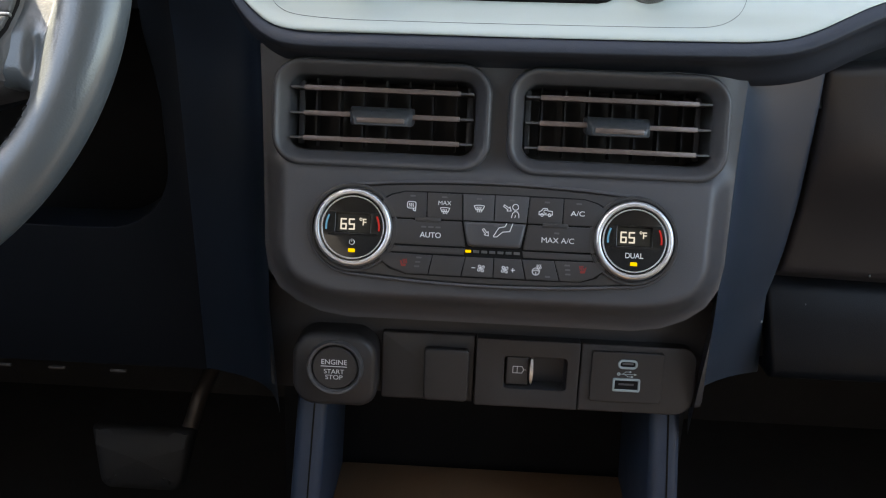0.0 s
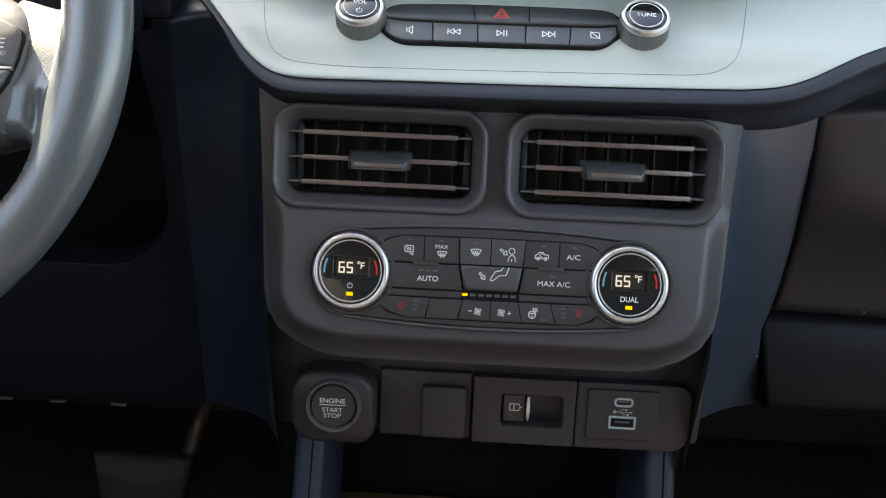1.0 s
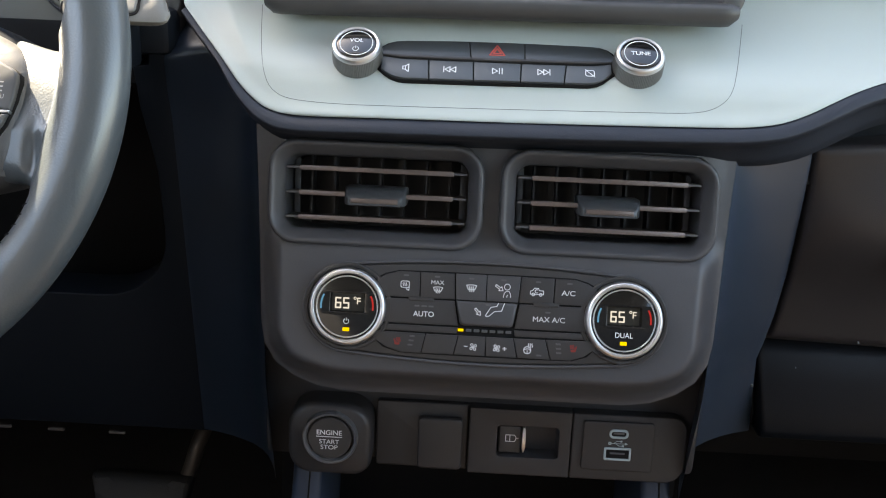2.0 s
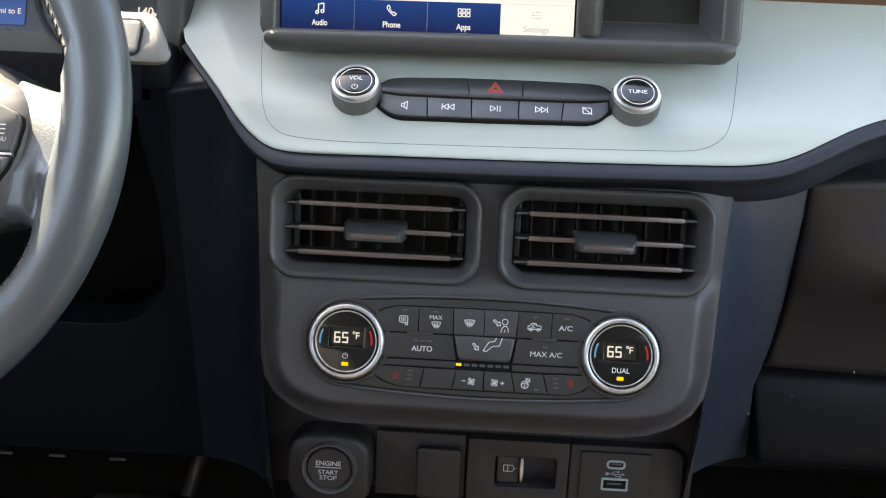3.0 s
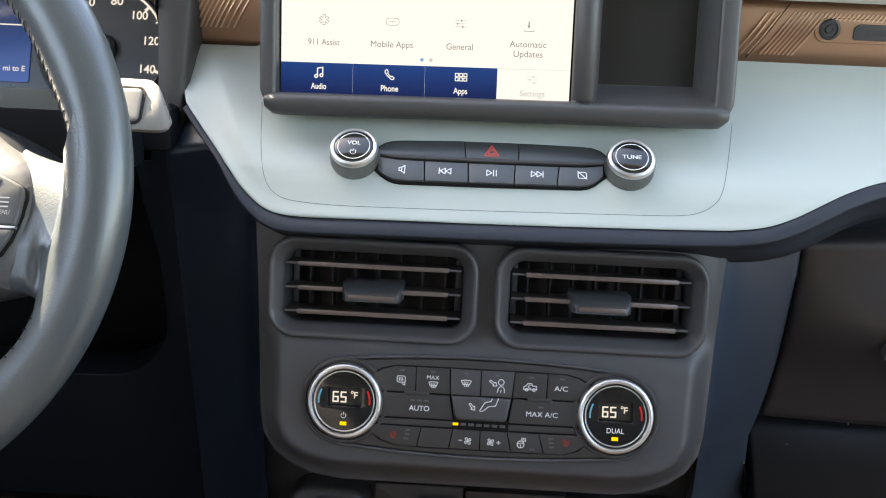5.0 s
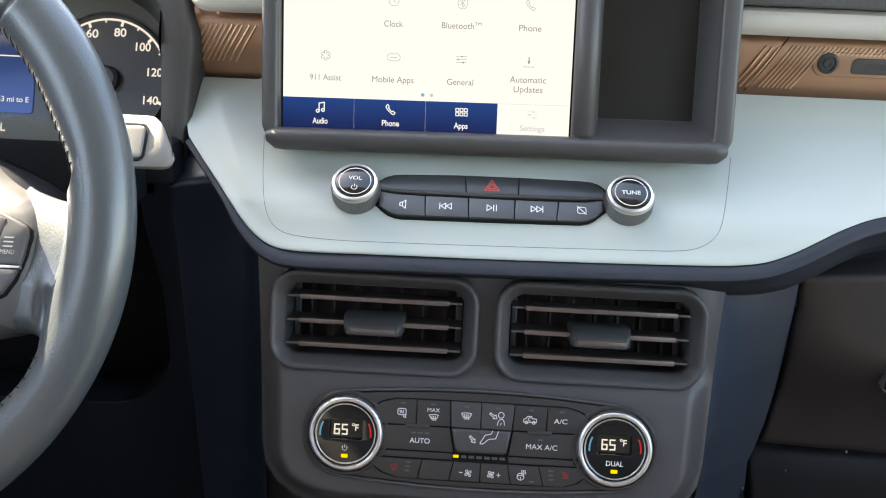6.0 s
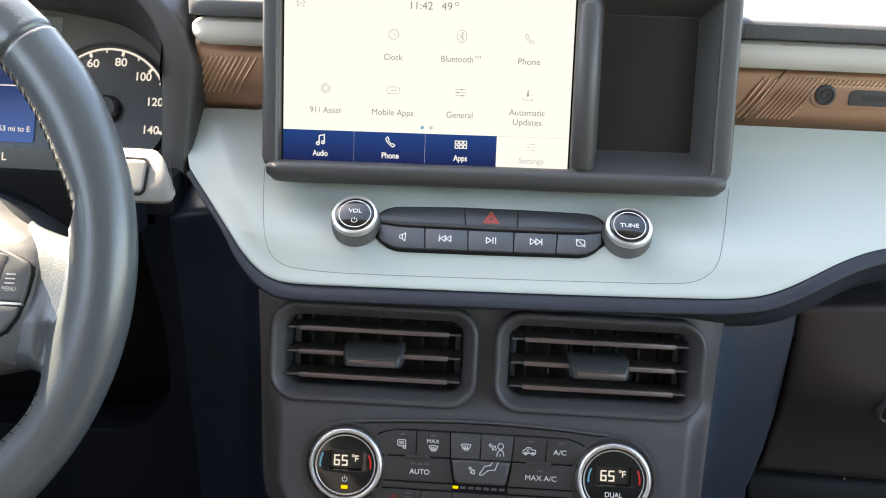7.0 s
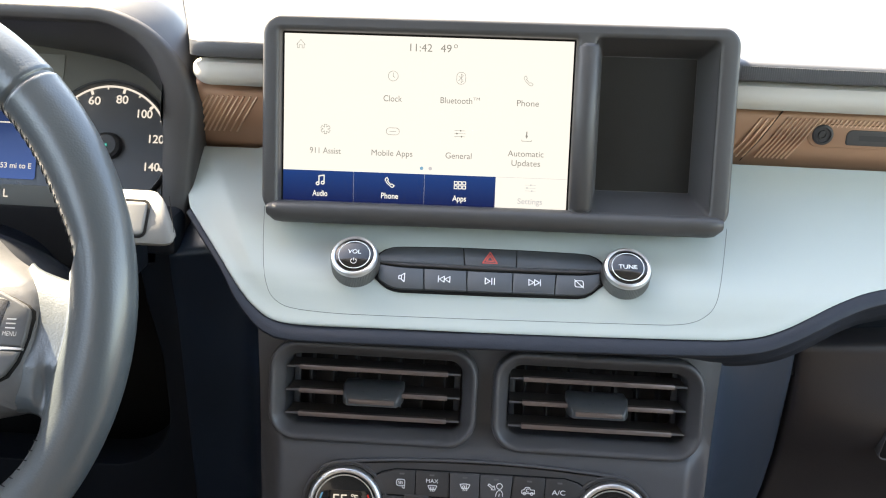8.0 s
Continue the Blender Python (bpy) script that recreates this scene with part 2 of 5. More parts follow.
def spline(points, n):
    """A smooth curve through points, n steps to each span."""
    p = [Vector(q) for q in points]
    p = [2 * p[0] - p[1]] + p + [2 * p[-1] - p[-2]]
    out = []
    for i in range(1, len(p) - 2):
        for k in range(n):
            t = k / n
            out.append(0.5 * ((2 * p[i]) + (p[i + 1] - p[i - 1]) * t + (2 * p[i - 1] - 5 * p[i] + 4 * p[i + 1] - p[i + 2]) * t * t
                              + (3 * p[i] - p[i - 1] - 3 * p[i + 1] + p[i + 2]) * t ** 3))
    out.append(p[-2].copy())
    return out


def tube(bm, path, rx, n=10, caps=True):
    """A round bar along a path."""
    loops = []
    for i, p in enumerate(path):
        d = (Vector(path[min(i + 1, len(path) - 1)]) - Vector(path[max(i - 1, 0)])).normalized()
        side = d.cross(Vector((0, 0, 1)) if abs(d.z) < 0.9 else Vector((1, 0, 0))).normalized()
        up = side.cross(d)
        r = rx[i] if isinstance(rx, (list, tuple)) else rx
        loops.append([Vector(p) + side * r * math.cos(2 * math.pi * k / n) + up * r * math.sin(2 * math.pi * k / n) for k in range(n)])
    rings = band(bm, loops)
    if caps:
        bm.faces.new(rings[0][::-1])
        bm.faces.new(rings[-1])
    return bm


# flat prints: strokes, letters
def stroke(bm, pts, width, w, closed=False):
    n = len(pts)
    for i in range(n if closed else n - 1):
        a, b = Vector(pts[i]), Vector(pts[(i + 1) % n])
        d = b - a
        if d.length < 1e-7:
            continue
        d.normalize()
        s = Vector((-d.y, d.x)) * width / 2
        a2, b2 = a - d * width * 0.3, b + d * width * 0.3
        bm.faces.new([bm.verts.new((q.x, q.y, w + 0.00001 * (i % 3))) for q in (a2 - s, b2 - s, b2 + s, a2 + s)])
    return bm


def patch(bm, loop, w):
    bm.faces.new([bm.verts.new((x, y, w)) for x, y in loop])
    return bm


def arc(cx, cy, r, a0, a1, n=12):
    return [(cx + r * math.cos(radians(a0 + (a1 - a0) * i / n)), cy + r * math.sin(radians(a0 + (a1 - a0) * i / n))) for i in range(n + 1)]


def lettering(parent, text, u, v, height, mat, w, width=None, bold=0.0, align="CENTER", turn=None):
    """Words in the built-in font, laid flat on a face. height: of the capitals."""
    cu = bpy.data.curves.new("lettering", "FONT")
    cu.body, cu.size, cu.align_x, cu.align_y = text, 200 * height / 0.70, align, "BOTTOM_BASELINE"
    cu.offset = 200 * bold
    tmp = bpy.data.objects.new("lettering", cu)
    scene.collection.objects.link(tmp)
    dg = bpy.context.evaluated_depsgraph_get()
    dg.update()
    me = bpy.data.meshes.new_from_object(tmp.evaluated_get(dg))
    bpy.data.objects.remove(tmp)
    me.materials.clear()
    me.materials.append(mat)
    for q in me.vertices:
        q.co /= 200
    xs = [q.co.x for q in me.vertices]
    sx = width / (max(xs) - min(xs)) if width else 1.0
    for q in me.vertices:
        q.co = Vector((u + q.co.x * sx, v - height / 2 + q.co.y, w))
    ob = new("lettering", me)
    ob.parent = parent
    return ob


# ---- cabin shell ----
def slab(name, x0, y0, z0, x1, y1, z1, mat, label, category, bevel=0.0):
    ob = put(name, box(bmesh.new(), x0, y0, z0, x1, y1, z1, bevel), mat)
    return tagged(ob, label, category, kind="structure")


slab("floor", -0.80, -1.75, -0.03, 0.80, 1.25, 0.0, CARPET, "dark carpeted cabin floor", "floor")
slab("ceiling", -0.74, -1.75, 1.22, 0.74, 0.40, 1.25, LINING, "pale fabric roof lining of the cabin", "ceiling", 0.008)
slab("wall_left", -0.82, -1.75, 0.0, -0.78, 1.25, 0.86, DOORSKIN, "dark door side below the window", "wall")
slab("wall_right", 0.78, -1.75, 0.0, 0.82, -0.50, 0.82, DOORSKIN, "dark door side below the window", "wall")
# unseen; its height is chosen for how much side light gets in
slab("wall_sill", 0.78, -0.50, -0.03, 0.82, 1.25, 0.66, DOORSKIN, "unseen low cabin side, cut down to admit light from the right", "wall")
slab("wall_rear", -0.78, -1.75, 0.0, 0.78, -1.70, 0.85, DOORSKIN, "dark rear wall of the cabin", "wall")
# unseen partition, added to hold back light from the rear
slab("wall_light_block", -0.78, -0.60, 0.0, 0.78, -0.56, 1.00, DOORSKIN, "plain unseen partition added to cut light from behind", "wall")
slab("wall_front", -0.78, 1.20, 0.0, 0.78, 1.25, 0.76, CARPET, "dark carpeted bulkhead", "wall")
slab("wall_dash", -0.80, 0.67, 0.37, -0.20, 1.25, 0.765, CARPET, "dark bulkhead behind the instruments", "wall")
slab("wall_pillar", 0.70, 0.62, 0.16, 0.82, 1.25, 0.80, DOORSKIN, "dark end of the dashboard by the passenger door", "wall")
# roof pillars down to the door sides
for s, foot in ((-1, 0.86), (1, 0.82)):
    bm = bmesh.new()
    band(bm, [[(s * (x + px), y + py, z) for px, py in rounded(-0.028, -0.035, 0.028, 0.035, 0.015, 4)] for x, y, z in ((0.725, 0.36, 1.235), (0.752, 0.70, 1.04), (0.790, 1.10, foot - 0.02))])
    tagged(put("trim_pillar", bm, LINING), "pale slanted windscreen pillar", "pillar", kind="structure")
    slab("trim_post", s * 0.76 - 0.03, -0.62, foot - 0.02, s * 0.76 + 0.03, -0.50, 1.235, LINING, "pale upright door pillar", "pillar", 0.01)
    slab("trim_post", s * 0.76 - 0.03, -1.75, 0.84, s * 0.76 + 0.03, -1.60, 1.235, LINING, "pale upright rear corner pillar", "pillar", 0.01)
# unseen ground, added for bounce light; its grey keeps the bounce neutral
bm = bmesh.new()
sheet(bm, [[(x, y, -0.45) for y in (-300, -30, -3, 3, 30, 300)] for x in (-300, -30, -3, 3, 30, 300)])
tagged(put("ground", bm, GROUND), "unseen grey asphalt added outside the cabin to bounce light", "ground", kind="structure")

# ---- dashboard ----
dash = thing("dashboard", "charcoal and pale grey car dashboard with copper trim strips", "dashboard", kind="structure")

# soft top pad, its front edge set back behind the display
def pad_front(x):
    return 0.607 if abs(x) < 0.138 else 0.581


def pad_rows(xs):
    prof = [(0.006, 0.7635), (0.0015, 0.7640), (0.0, 0.7665), (0.0003, 0.7715), (0.0012, 0.7737), (0.0035, 0.7752), (0.012, 0.7766), (0.03, 0.778), (0.10, 0.783), (0.25, 0.790), (0.45, 0.786), (0.62, 0.77)]
    return [[(x - 0.34 * dy * max(0.0, min(1.0, (-0.1381 - x) / 0.04)), 0.581 + dy + (pad_front(x) - 0.581) * max(0.0, 1 - dy / 0.06), z) for dy, z in prof] for x in xs]


bm = bmesh.new()
xs = [0.1381 + (0.82 - 0.1381) * i / 60 for i in range(61)]
# rounded left end beside the instrument hood
end = []
for i in range(9):
    a = radians(90 * i / 8)
    row = []
    for k, (x, y, z) in enumerate(pad_rows([-0.18])[0]):
        drop = 0.014 * (1 - math.cos(a))
        row.append((x - 0.0155 * math.sin(a), y + drop, z - (0.004 * (1 - math.cos(a)) if k > 4 else 0)))
    end.append(row)
sheet(bm, end[::-1] + pad_rows([-0.17, -0.16, -0.15, -0.1381, -0.1379, -0.10, -0.05, 0, 0.05, 0.10, 0.1379] + xs))
put("top_pad", bm, PAD, dash, "dark grained soft pad catching bright daylight")
# closed return under the pad's rounded end
bm = bmesh.new()
box(bm, -0.2105, 0.612, 0.700, -0.1925, 0.72, 0.752, 0.002)
put("pad_return", bm, DARKER, dash, "dark return under the pad end")
# defroster slot in the pad
bm = bmesh.new()
box(bm, -0.1005, 0.7905, 0.7860, 0.060, 0.7925, 0.7882, 0.0004)
put("defroster_slot", bm, DARKER, dash, "narrow dark defroster slot")
# fine ribs along the pad's front edge
bm = bmesh.new()
for i in range(130):
    x = 0.146 + i * 0.00135
    box(bm, x, 0.58075, 0.7652, x + 0.0010, 0.583, 0.7728)
put("ribbing", bm, PAD, dash, "fine upright ribs on the pad edge")

# pale bands under the pad
for x0, x1, lip in ((-0.1945, -0.1408, 0.008), (0.1408, 0.82, 0.0)):
    bm = bmesh.new()
    prof = [(0.594, 0.7475), (0.586, 0.7462), (0.5835, 0.748), (0.5822, 0.752), (0.5828, 0.757), (0.5845, 0.7605), (0.590, 0.763)]
    cols = []
    n = 40
    for i in range(n + 1):
        x = x0 + (x1 - x0) * i / n
        k = max(0, 1 - (x - x0) / 0.014) if lip else 0
        cols.append([(x, y + 0.012 * k * k, z + (0.7545 - z) * 0.45 * k * k) for y, z in prof])
    sheet(bm, cols)
    put("pale_band", bm, WARM_GREY, dash, "pale grey band under the dash pad")

# copper strips with slanted ribs
def copper(x0, x1, y0, ribs, name):
    bm = bmesh.new()
    prof = [(0.03, 0.7520), (0.006, 0.7485), (0.001, 0.744), (-0.0005, 0.740), (-0.001, 0.735), (0.0, 0.722), (0.003, 0.714), (0.006, 0.7065), (0.0085, 0.7020), (0.013, 0.6990)]
    sheet(bm, [[(x, y0 + y, z) for y, z in prof] for x in np.linspace(x0, x1, 24)])
    strip = put(name, bm, COPPER, dash, "matt copper trim strip with slanted ribs")
    for x, length in ribs:
        bm = bmesh.new()
        z1, z0 = 0.7375, 0.7375 - length
        pts = [(x + 0.62 * (z1 - z) * -1, y0 - 0.0013 + (0.0 if z > 0.722 else (0.722 - z) * 0.30), z) for z in np.linspace(z1, z0, 6)]
        tube(bm, pts, 0.00068 if x < 0 else 0.0006, 8)
        put("rib", bm, RIDGE, strip)
    return strip


copper(-0.196, -0.135, 0.600, [(-0.1865 + 0.0033 * i, 0.0235 if i > 1 else 0.010 + 0.006 * i) for i in range(8)] + [(-0.1590, 0.0235), (-0.1548, 0.0235)], "copper_strip")
right = copper(0.135, 0.82, 0.6095, [(0.1695 + 0.0042 * i, 0.0265) for i in range(3)], "copper_strip")
# dense ribs beyond the joint, and the joint itself
bm = bmesh.new()
for i in range(150):
    x = 0.1865 + 0.00285 * i
    z1 = 0.7385
    z0 = 0.7110
    if 0.199 < x - 0.008 < 0.62:
        z0 = 0.7338
    tube(bm, [(x - 0.62 * (z1 - z), 0.6083 + (0.0 if z > 0.722 else (0.722 - z) * 0.30), z) for z in np.linspace(z1, z0, 5)], 0.0006, 5)
tagged(put("fine_ribs", bm, RIDGE, right, "dense slanted copper ribs"), kind="stuff")
bm = bmesh.new()
tube(bm, [(0.183 - 0.62 * (0.7435 - z), 0.6087 + (0.0 if z > 0.722 else (0.722 - z) * 0.36), z) for z in np.linspace(0.7435, 0.708, 8)], 0.00035, 6)
put("joint", bm, GAP, right, "dark joint between two strips")
# smooth field with a screw and a dark badge
bm = bmesh.new()
plate(bm, [rounded(-0.009, -0.0082, 0.40, 0.0072, 0.007)], -0.001, 0.0012, 0.0008)
field = put("smooth_field", bm, COPPER, right, "smooth raised copper field")
field.matrix_basis = plane_at(0.2095, 0.6092, 0.7285, -0.02)
bm = bmesh.new()
lathe(bm, [(0.0066, 0.0), (0.0066, 0.0018), (0.0058, 0.0024), (0.0049, 0.0024), (0.0047, 0.0015), (0.0030, 0.0015), (0.0028, 0.0023), (0.0017, 0.0023), (0.0016, 0.0017), (0.0001, 0.0017)], n=32)
screw = put("screw", bm, DARKER, right, "dark round bolt head with a socket")
screw.matrix_basis = plane_at(0.2095, 0.6090, 0.7286, -0.02)
bm = bmesh.new()
plate(bm, [rounded(0.0, -0.0050, 0.085, 0.0050, (0.002, 0.002, 0.002, 0.004))], 0.0, 0.0017, 0.0006)
badge = put("badge", bm, BEZEL, right, "dark flat badge plate")
badge.matrix_basis = plane_at(0.2245, 0.6090, 0.7275, -0.02)
bm = bmesh.new()
plate(bm, [rounded(0.008, -0.0018, 0.040, 0.0018, 0.0004)], 0.0, 0.0002)
put("badge_bar", bm, DARKER, badge).matrix_basis = Matrix.Translation((0, 0, 0.0016))

# pale grey fascia
GREY_Y = [(0.600, 0.5190), (0.6075, 0.5172), (0.6165, 0.5185), (0.626, 0.525), (0.634, 0.5302), (0.641, 0.5365), (0.653, 0.5515), (0.670, 0.5727), (0.690, 0.595), (0.7065, 0.608)]
LOWER = spline([(-0.1930, 0.6690), (-0.1816, 0.6592), (-0.1621, 0.6428), (-0.1490, 0.6297), (-0.1404, 0.6228), (-0.1319, 0.6182), (-0.1215, 0.6158), (-0.105, 0.6150), (-0.06, 0.6156), (0, 0.6163), (0.06, 0.6172),
                (0.125, 0.6186), (0.146, 0.6196), (0.163, 0.6220), (0.179, 0.6272), (0.196, 0.6348), (0.2140, 0.6418), (0.238, 0.6475), (0.28, 0.652), (0.40, 0.655), (0.82, 0.655)], 8)


def grey_top(x):
    return x - 0.018 * max(0.0, min(1.0, (-0.11 - x) / 0.08))


EDGE = sorted((p.x, p.y) for p in LOWER)


def bead(x, z):
    """How far the fascia's lower edge rolls out towards the seats."""
    t = (z - curve_of(EDGE, x)) / 0.0085
    return (0.0021 - 0.0012 * max(0.0, min(1.0, (x - 0.14) / 0.06))) * max(0.0, 1 - t) ** 1.5 * min(1.0, max(0.0, t) * 3.5) ** 0.6 if t < 1 else 0.0


def relief(x, z):
    """The rolled edge, and the soft crease across the wing beside the instruments."""
    d = (x + 0.187) * 0.804 + (z - 0.700) * 0.595
    fold = 0.0055 * max(0.0, 1 - abs(d) / 0.021) ** 1.35 * max(0.0, min(1.0, (z - 0.634) / 0.022)) * max(0.0, min(1.0, (0.7045 - z) / 0.012))
    return bead(x, z) + fold


bm = bmesh.new()
rows = []
for p in LOWER:
    x0, z0 = p.x, p.y
    y0 = curve_of(GREY_Y, z0)
    col = [(x0, y0 + 0.012, z0 + 0.0005), (x0, y0 + 0.003, z0 - 0.0006), (x0, y0 + 0.0008, z0)]
    for k in range(1, 41):
        t = (k / 40) ** 1.7
        z = z0 + 0.0002 + (0.7065 - 0.004 * max(0.0, min(1.0, (-0.138 - x0) / 0.01)) - z0 - 0.0002) * t
        x = x0 + (grey_top(x0) - x0) * t
        col.append((x, curve_of(GREY_Y, z) - relief(x, z), z))
    rows.append(col)
sheet(bm, rows)
put("grey_fascia", bm, GREY, dash, "pale grey moulded fascia panel", sharp=60)
# fine joint round the radio plate
bm = bmesh.new()
path = [(-0.1458, 0.672), (-0.1425, 0.658), (-0.1385, 0.6439), (-0.1340, 0.6327), (-0.1282, 0.6270), (-0.1193, 0.6239), (-0.1024, 0.6226)] + [(x, 0.6222 + 0.0030 * ((x + 0.09) / 0.19) ** 1.4) for x in np.linspace(-0.085, 0.100, 18)] + \
       [(0.1101, 0.6256), (0.1200, 0.6268), (0.1282, 0.6298), (0.1349, 0.6353), (0.1391, 0.6437), (0.1429, 0.6545), (0.1471, 0.6685), (0.148, 0.672)]
tube(bm, [(p.x, curve_of(GREY_Y, p.y) - relief(p.x, p.y) - 0.00002, p.y) for p in spline([(x, z) for x, z in path], 3)], 0.00016, 6)
put("joint", bm, JOINT, dash, "hairline joint in the grey fascia")

# padded navy roll under the grey edge
def roll(prof, name, mat, label, lo, hi):
    bm = bmesh.new()
    loops = []
    for i, p in enumerate(LOWER):
        if not lo <= p.x <= hi:
            continue
        q = LOWER[min(i + 1, len(LOWER) - 1)] - LOWER[max(i - 1, 0)]
        q.normalize()
        down = Vector((q.y, -q.x))
        y0 = curve_of(GREY_Y, p.y)
        k = 0.42 + 0.58 * max(0.0, min(1.0, (p.x + 0.160) / 0.035))
        e = max(0.0, min(1.0, (p.x - 0.105) / 0.07))
        loops.append([(p.x + down.x * (d + 0.45 * e * max(0.0, d - 0.0136)) * k, y0 + (dy * (k if dy < 0.02 else 1) if dy > 0.05 else dy * (k if dy < 0.02 else 1) * (1 - 0.22 * e)), p.y + down.y * (d + 0.45 * e * max(0.0, d - 0.0136)) * k) for d, dy in prof])
    sheet(bm, loops)
    return put(name, bm, mat, dash, label, sharp=60)


roll([(-0.001, 0.008), (0.0001, 0.0012), (0.0007, -0.0006), (0.0030, -0.0040), (0.0062, -0.0070), (0.0070, -0.0071), (0.0075, -0.0066), (0.0092, -0.0042), (0.0106, -0.0010), (0.0121, 0.0040), (0.0136, 0.0100), (0.0160, 0.0155), (0.0205, 0.022), (0.0255, 0.029), (0.0275, 0.09)], "padded_roll", NAVY, "navy padded roll under the grey fascia", -0.2, 0.9)
bm = bmesh.new()
for x0, z0, n in ((-0.028, 0.6166, 5), (0.012, 0.6168, 4)):
    for k in range(n):
        box(bm, x0 + 0.0022 * k, 0.5188, z0 - 0.0004 + 0.0002 * (k % 2), x0 + 0.0022 * k + 0.0009, 0.5195, z0 - 0.00015 + 0.0002 * (k % 2))
put("scuff", bm, WHITE, dash, "small pale scuffs on the fascia edge")

# centre stack fascia, a face that falls back to a ridge round it
HALF = [(0.445, 0.086), (0.4475, 0.103), (0.453, 0.1175), (0.461, 0.129), (0.472, 0.1360), (0.486, 0.1385), (0.53, 0.1405), (0.565, 0.1418), (0.604, 0.1442)]
RIDGE_Y = [(0.445, 0.504), (0.48, 0.513), (0.53, 0.5255), (0.565, 0.532), (0.605, 0.541)]
FACE_Y = [(0.440, 0.4805), (0.530, 0.5129), (0.536, 0.516), (0.543, 0.525), (0.548, 0.5285), (0.605, 0.5425)]


WIDER = 0.0035


def ridge_distance(x, z):
    best = 1.0
    for (z0, h0), (z1, h1) in zip(HALF, HALF[1:]):
        a, b, p = Vector((h0, z0)), Vector((h1, z1)), Vector((abs(x), z))
        t = max(0.0, min(1.0, (p - a).dot(b - a) / (b - a).length_squared))
        best = min(best, (p - a - (b - a) * t).length)
    return min(best, abs(z - 0.445) if abs(x) < 0.086 else best)


bm = bmesh.new()
rows = []
for z in list(np.linspace(0.445, 0.47, 22)) + list(np.linspace(0.472, 0.604, 56)):
    h = curve_of(HALF, z)
    row = []
    for s in np.linspace(-1, 1, 121):
        x = h * math.sin(s * math.pi / 2)
        t = min(1.0, ridge_distance(x, z) / (0.0165 + 0.011 * max(0.0, min(1.0, (0.488 - z) / 0.03))))
        t = 0.6 * t * t * (3 - 2 * t) + 0.4 * t
        y = (curve_of(RIDGE_Y, z) + 0.0025) * (1 - t) + curve_of(FACE_Y, z) * t
        x *= 1 + (WIDER / h if x > 0 else 0)
        row.append((x, y, z - 0.007 * min(1, max(0, (x - 0.126) / 0.016)) * max(0, (z - 0.575) / 0.029)))
    rows.append([(row[0][0] - 0.0003, row[0][1] + 0.03, z)] + row + [(row[-1][0] + 0.0003, row[-1][1] + 0.03, z)])
rows.insert(0, [(x, y + 0.05, z + 0.006) for x, y, z in rows[0]])
sheet(bm, rows)
# openings behind the two vents
gone = [f for f in bm.faces if abs(abs(f.calc_center_median().x) - 0.070) < 0.0575 and 0.5445 < f.calc_center_median().z < 0.5925]
bmesh.ops.delete(bm, geom=gone, context="FACES")
put("stack_fascia", bm, CHARCOAL, dash, "charcoal plastic centre stack fascia", sharp=75)
# side flanks of the stack
def flank(sign, mat, name, seam):
    bm = bmesh.new()
    rows = []
    for z in list(np.linspace(0.681 if sign < 0 else 0.618, 0.445, 60)) + list(np.linspace(0.44, 0.358, 16)):
        h = curve_of(HALF, max(z, 0.472)) - 0.0002 * max(0, 0.472 - z) + (WIDER if sign > 0 else 0)
        y0 = curve_of(RIDGE_Y, z) + 0.0024 + max(0, 0.472 - z) * 0.25
        xs_, ys_ = seam(z)
        row = []
        for t, dy in ((0, 0), (0.012, 0.03), (0.05, 0.17), (0.11, 0.34), (0.18, 0.49), (0.27, 0.62), (0.38, 0.73), (0.5, 0.81), (0.65, 0.89), (0.8, 0.95), (0.93, 0.988), (0.98, 1.0), (1.0, 1.03), (1.0, 1.5)):
            row.append((sign * (h + (xs_ - h) * t), max(y0 + (ys_ - y0) * dy, curve_of(GREY_Y, z) + 0.010 if z > 0.606 else 0), z - ((0.003 + 0.009 * (1 - t)) * max(0, (z - 0.55) / 0.05) if sign > 0 else 0.018 * t * t * max(0, (z - 0.60) / 0.081))))
        rows.append(row)
    sheet(bm, rows)
    return put(name, bm, mat, dash, sharp=60)


def glove_y(z):
    return 0.564 - 0.31 * (z - 0.60)


GLOVE_X = [(0.32, 0.222), (0.43, 0.2050), (0.445, 0.2066), (0.47, 0.2078), (0.505, 0.2073), (0.53, 0.2056), (0.556, 0.2035), (0.577, 0.2016), (0.598, 0.1992), (0.655, 0.192)]
tagged(flank(1, FLANK, "side_flank", lambda z: (curve_of(GLOVE_X, z), glove_y(z) - 0.002)), "dark side flank beside the glovebox, tinted blue for skylight")
tagged(flank(-1, NAVY_FLANK, "side_flank", lambda z: (0.205, 0.572 - 0.12 * (z - 0.55))), "navy side flank beside the driver's knee panel, blued for skylight")

# recess between the padded roll and the glovebox, its shade put into the colour
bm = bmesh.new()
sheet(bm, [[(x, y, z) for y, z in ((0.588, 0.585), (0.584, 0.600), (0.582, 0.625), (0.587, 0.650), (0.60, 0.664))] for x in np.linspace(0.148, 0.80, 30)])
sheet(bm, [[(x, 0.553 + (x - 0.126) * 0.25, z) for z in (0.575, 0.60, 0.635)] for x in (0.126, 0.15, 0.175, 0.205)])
put("recess_lining", bm, NAVY_SHADED, dash, "navy lining above the glovebox, darkened for shade")

# knee panel with the rounded opening round the steering column
bm = bmesh.new()
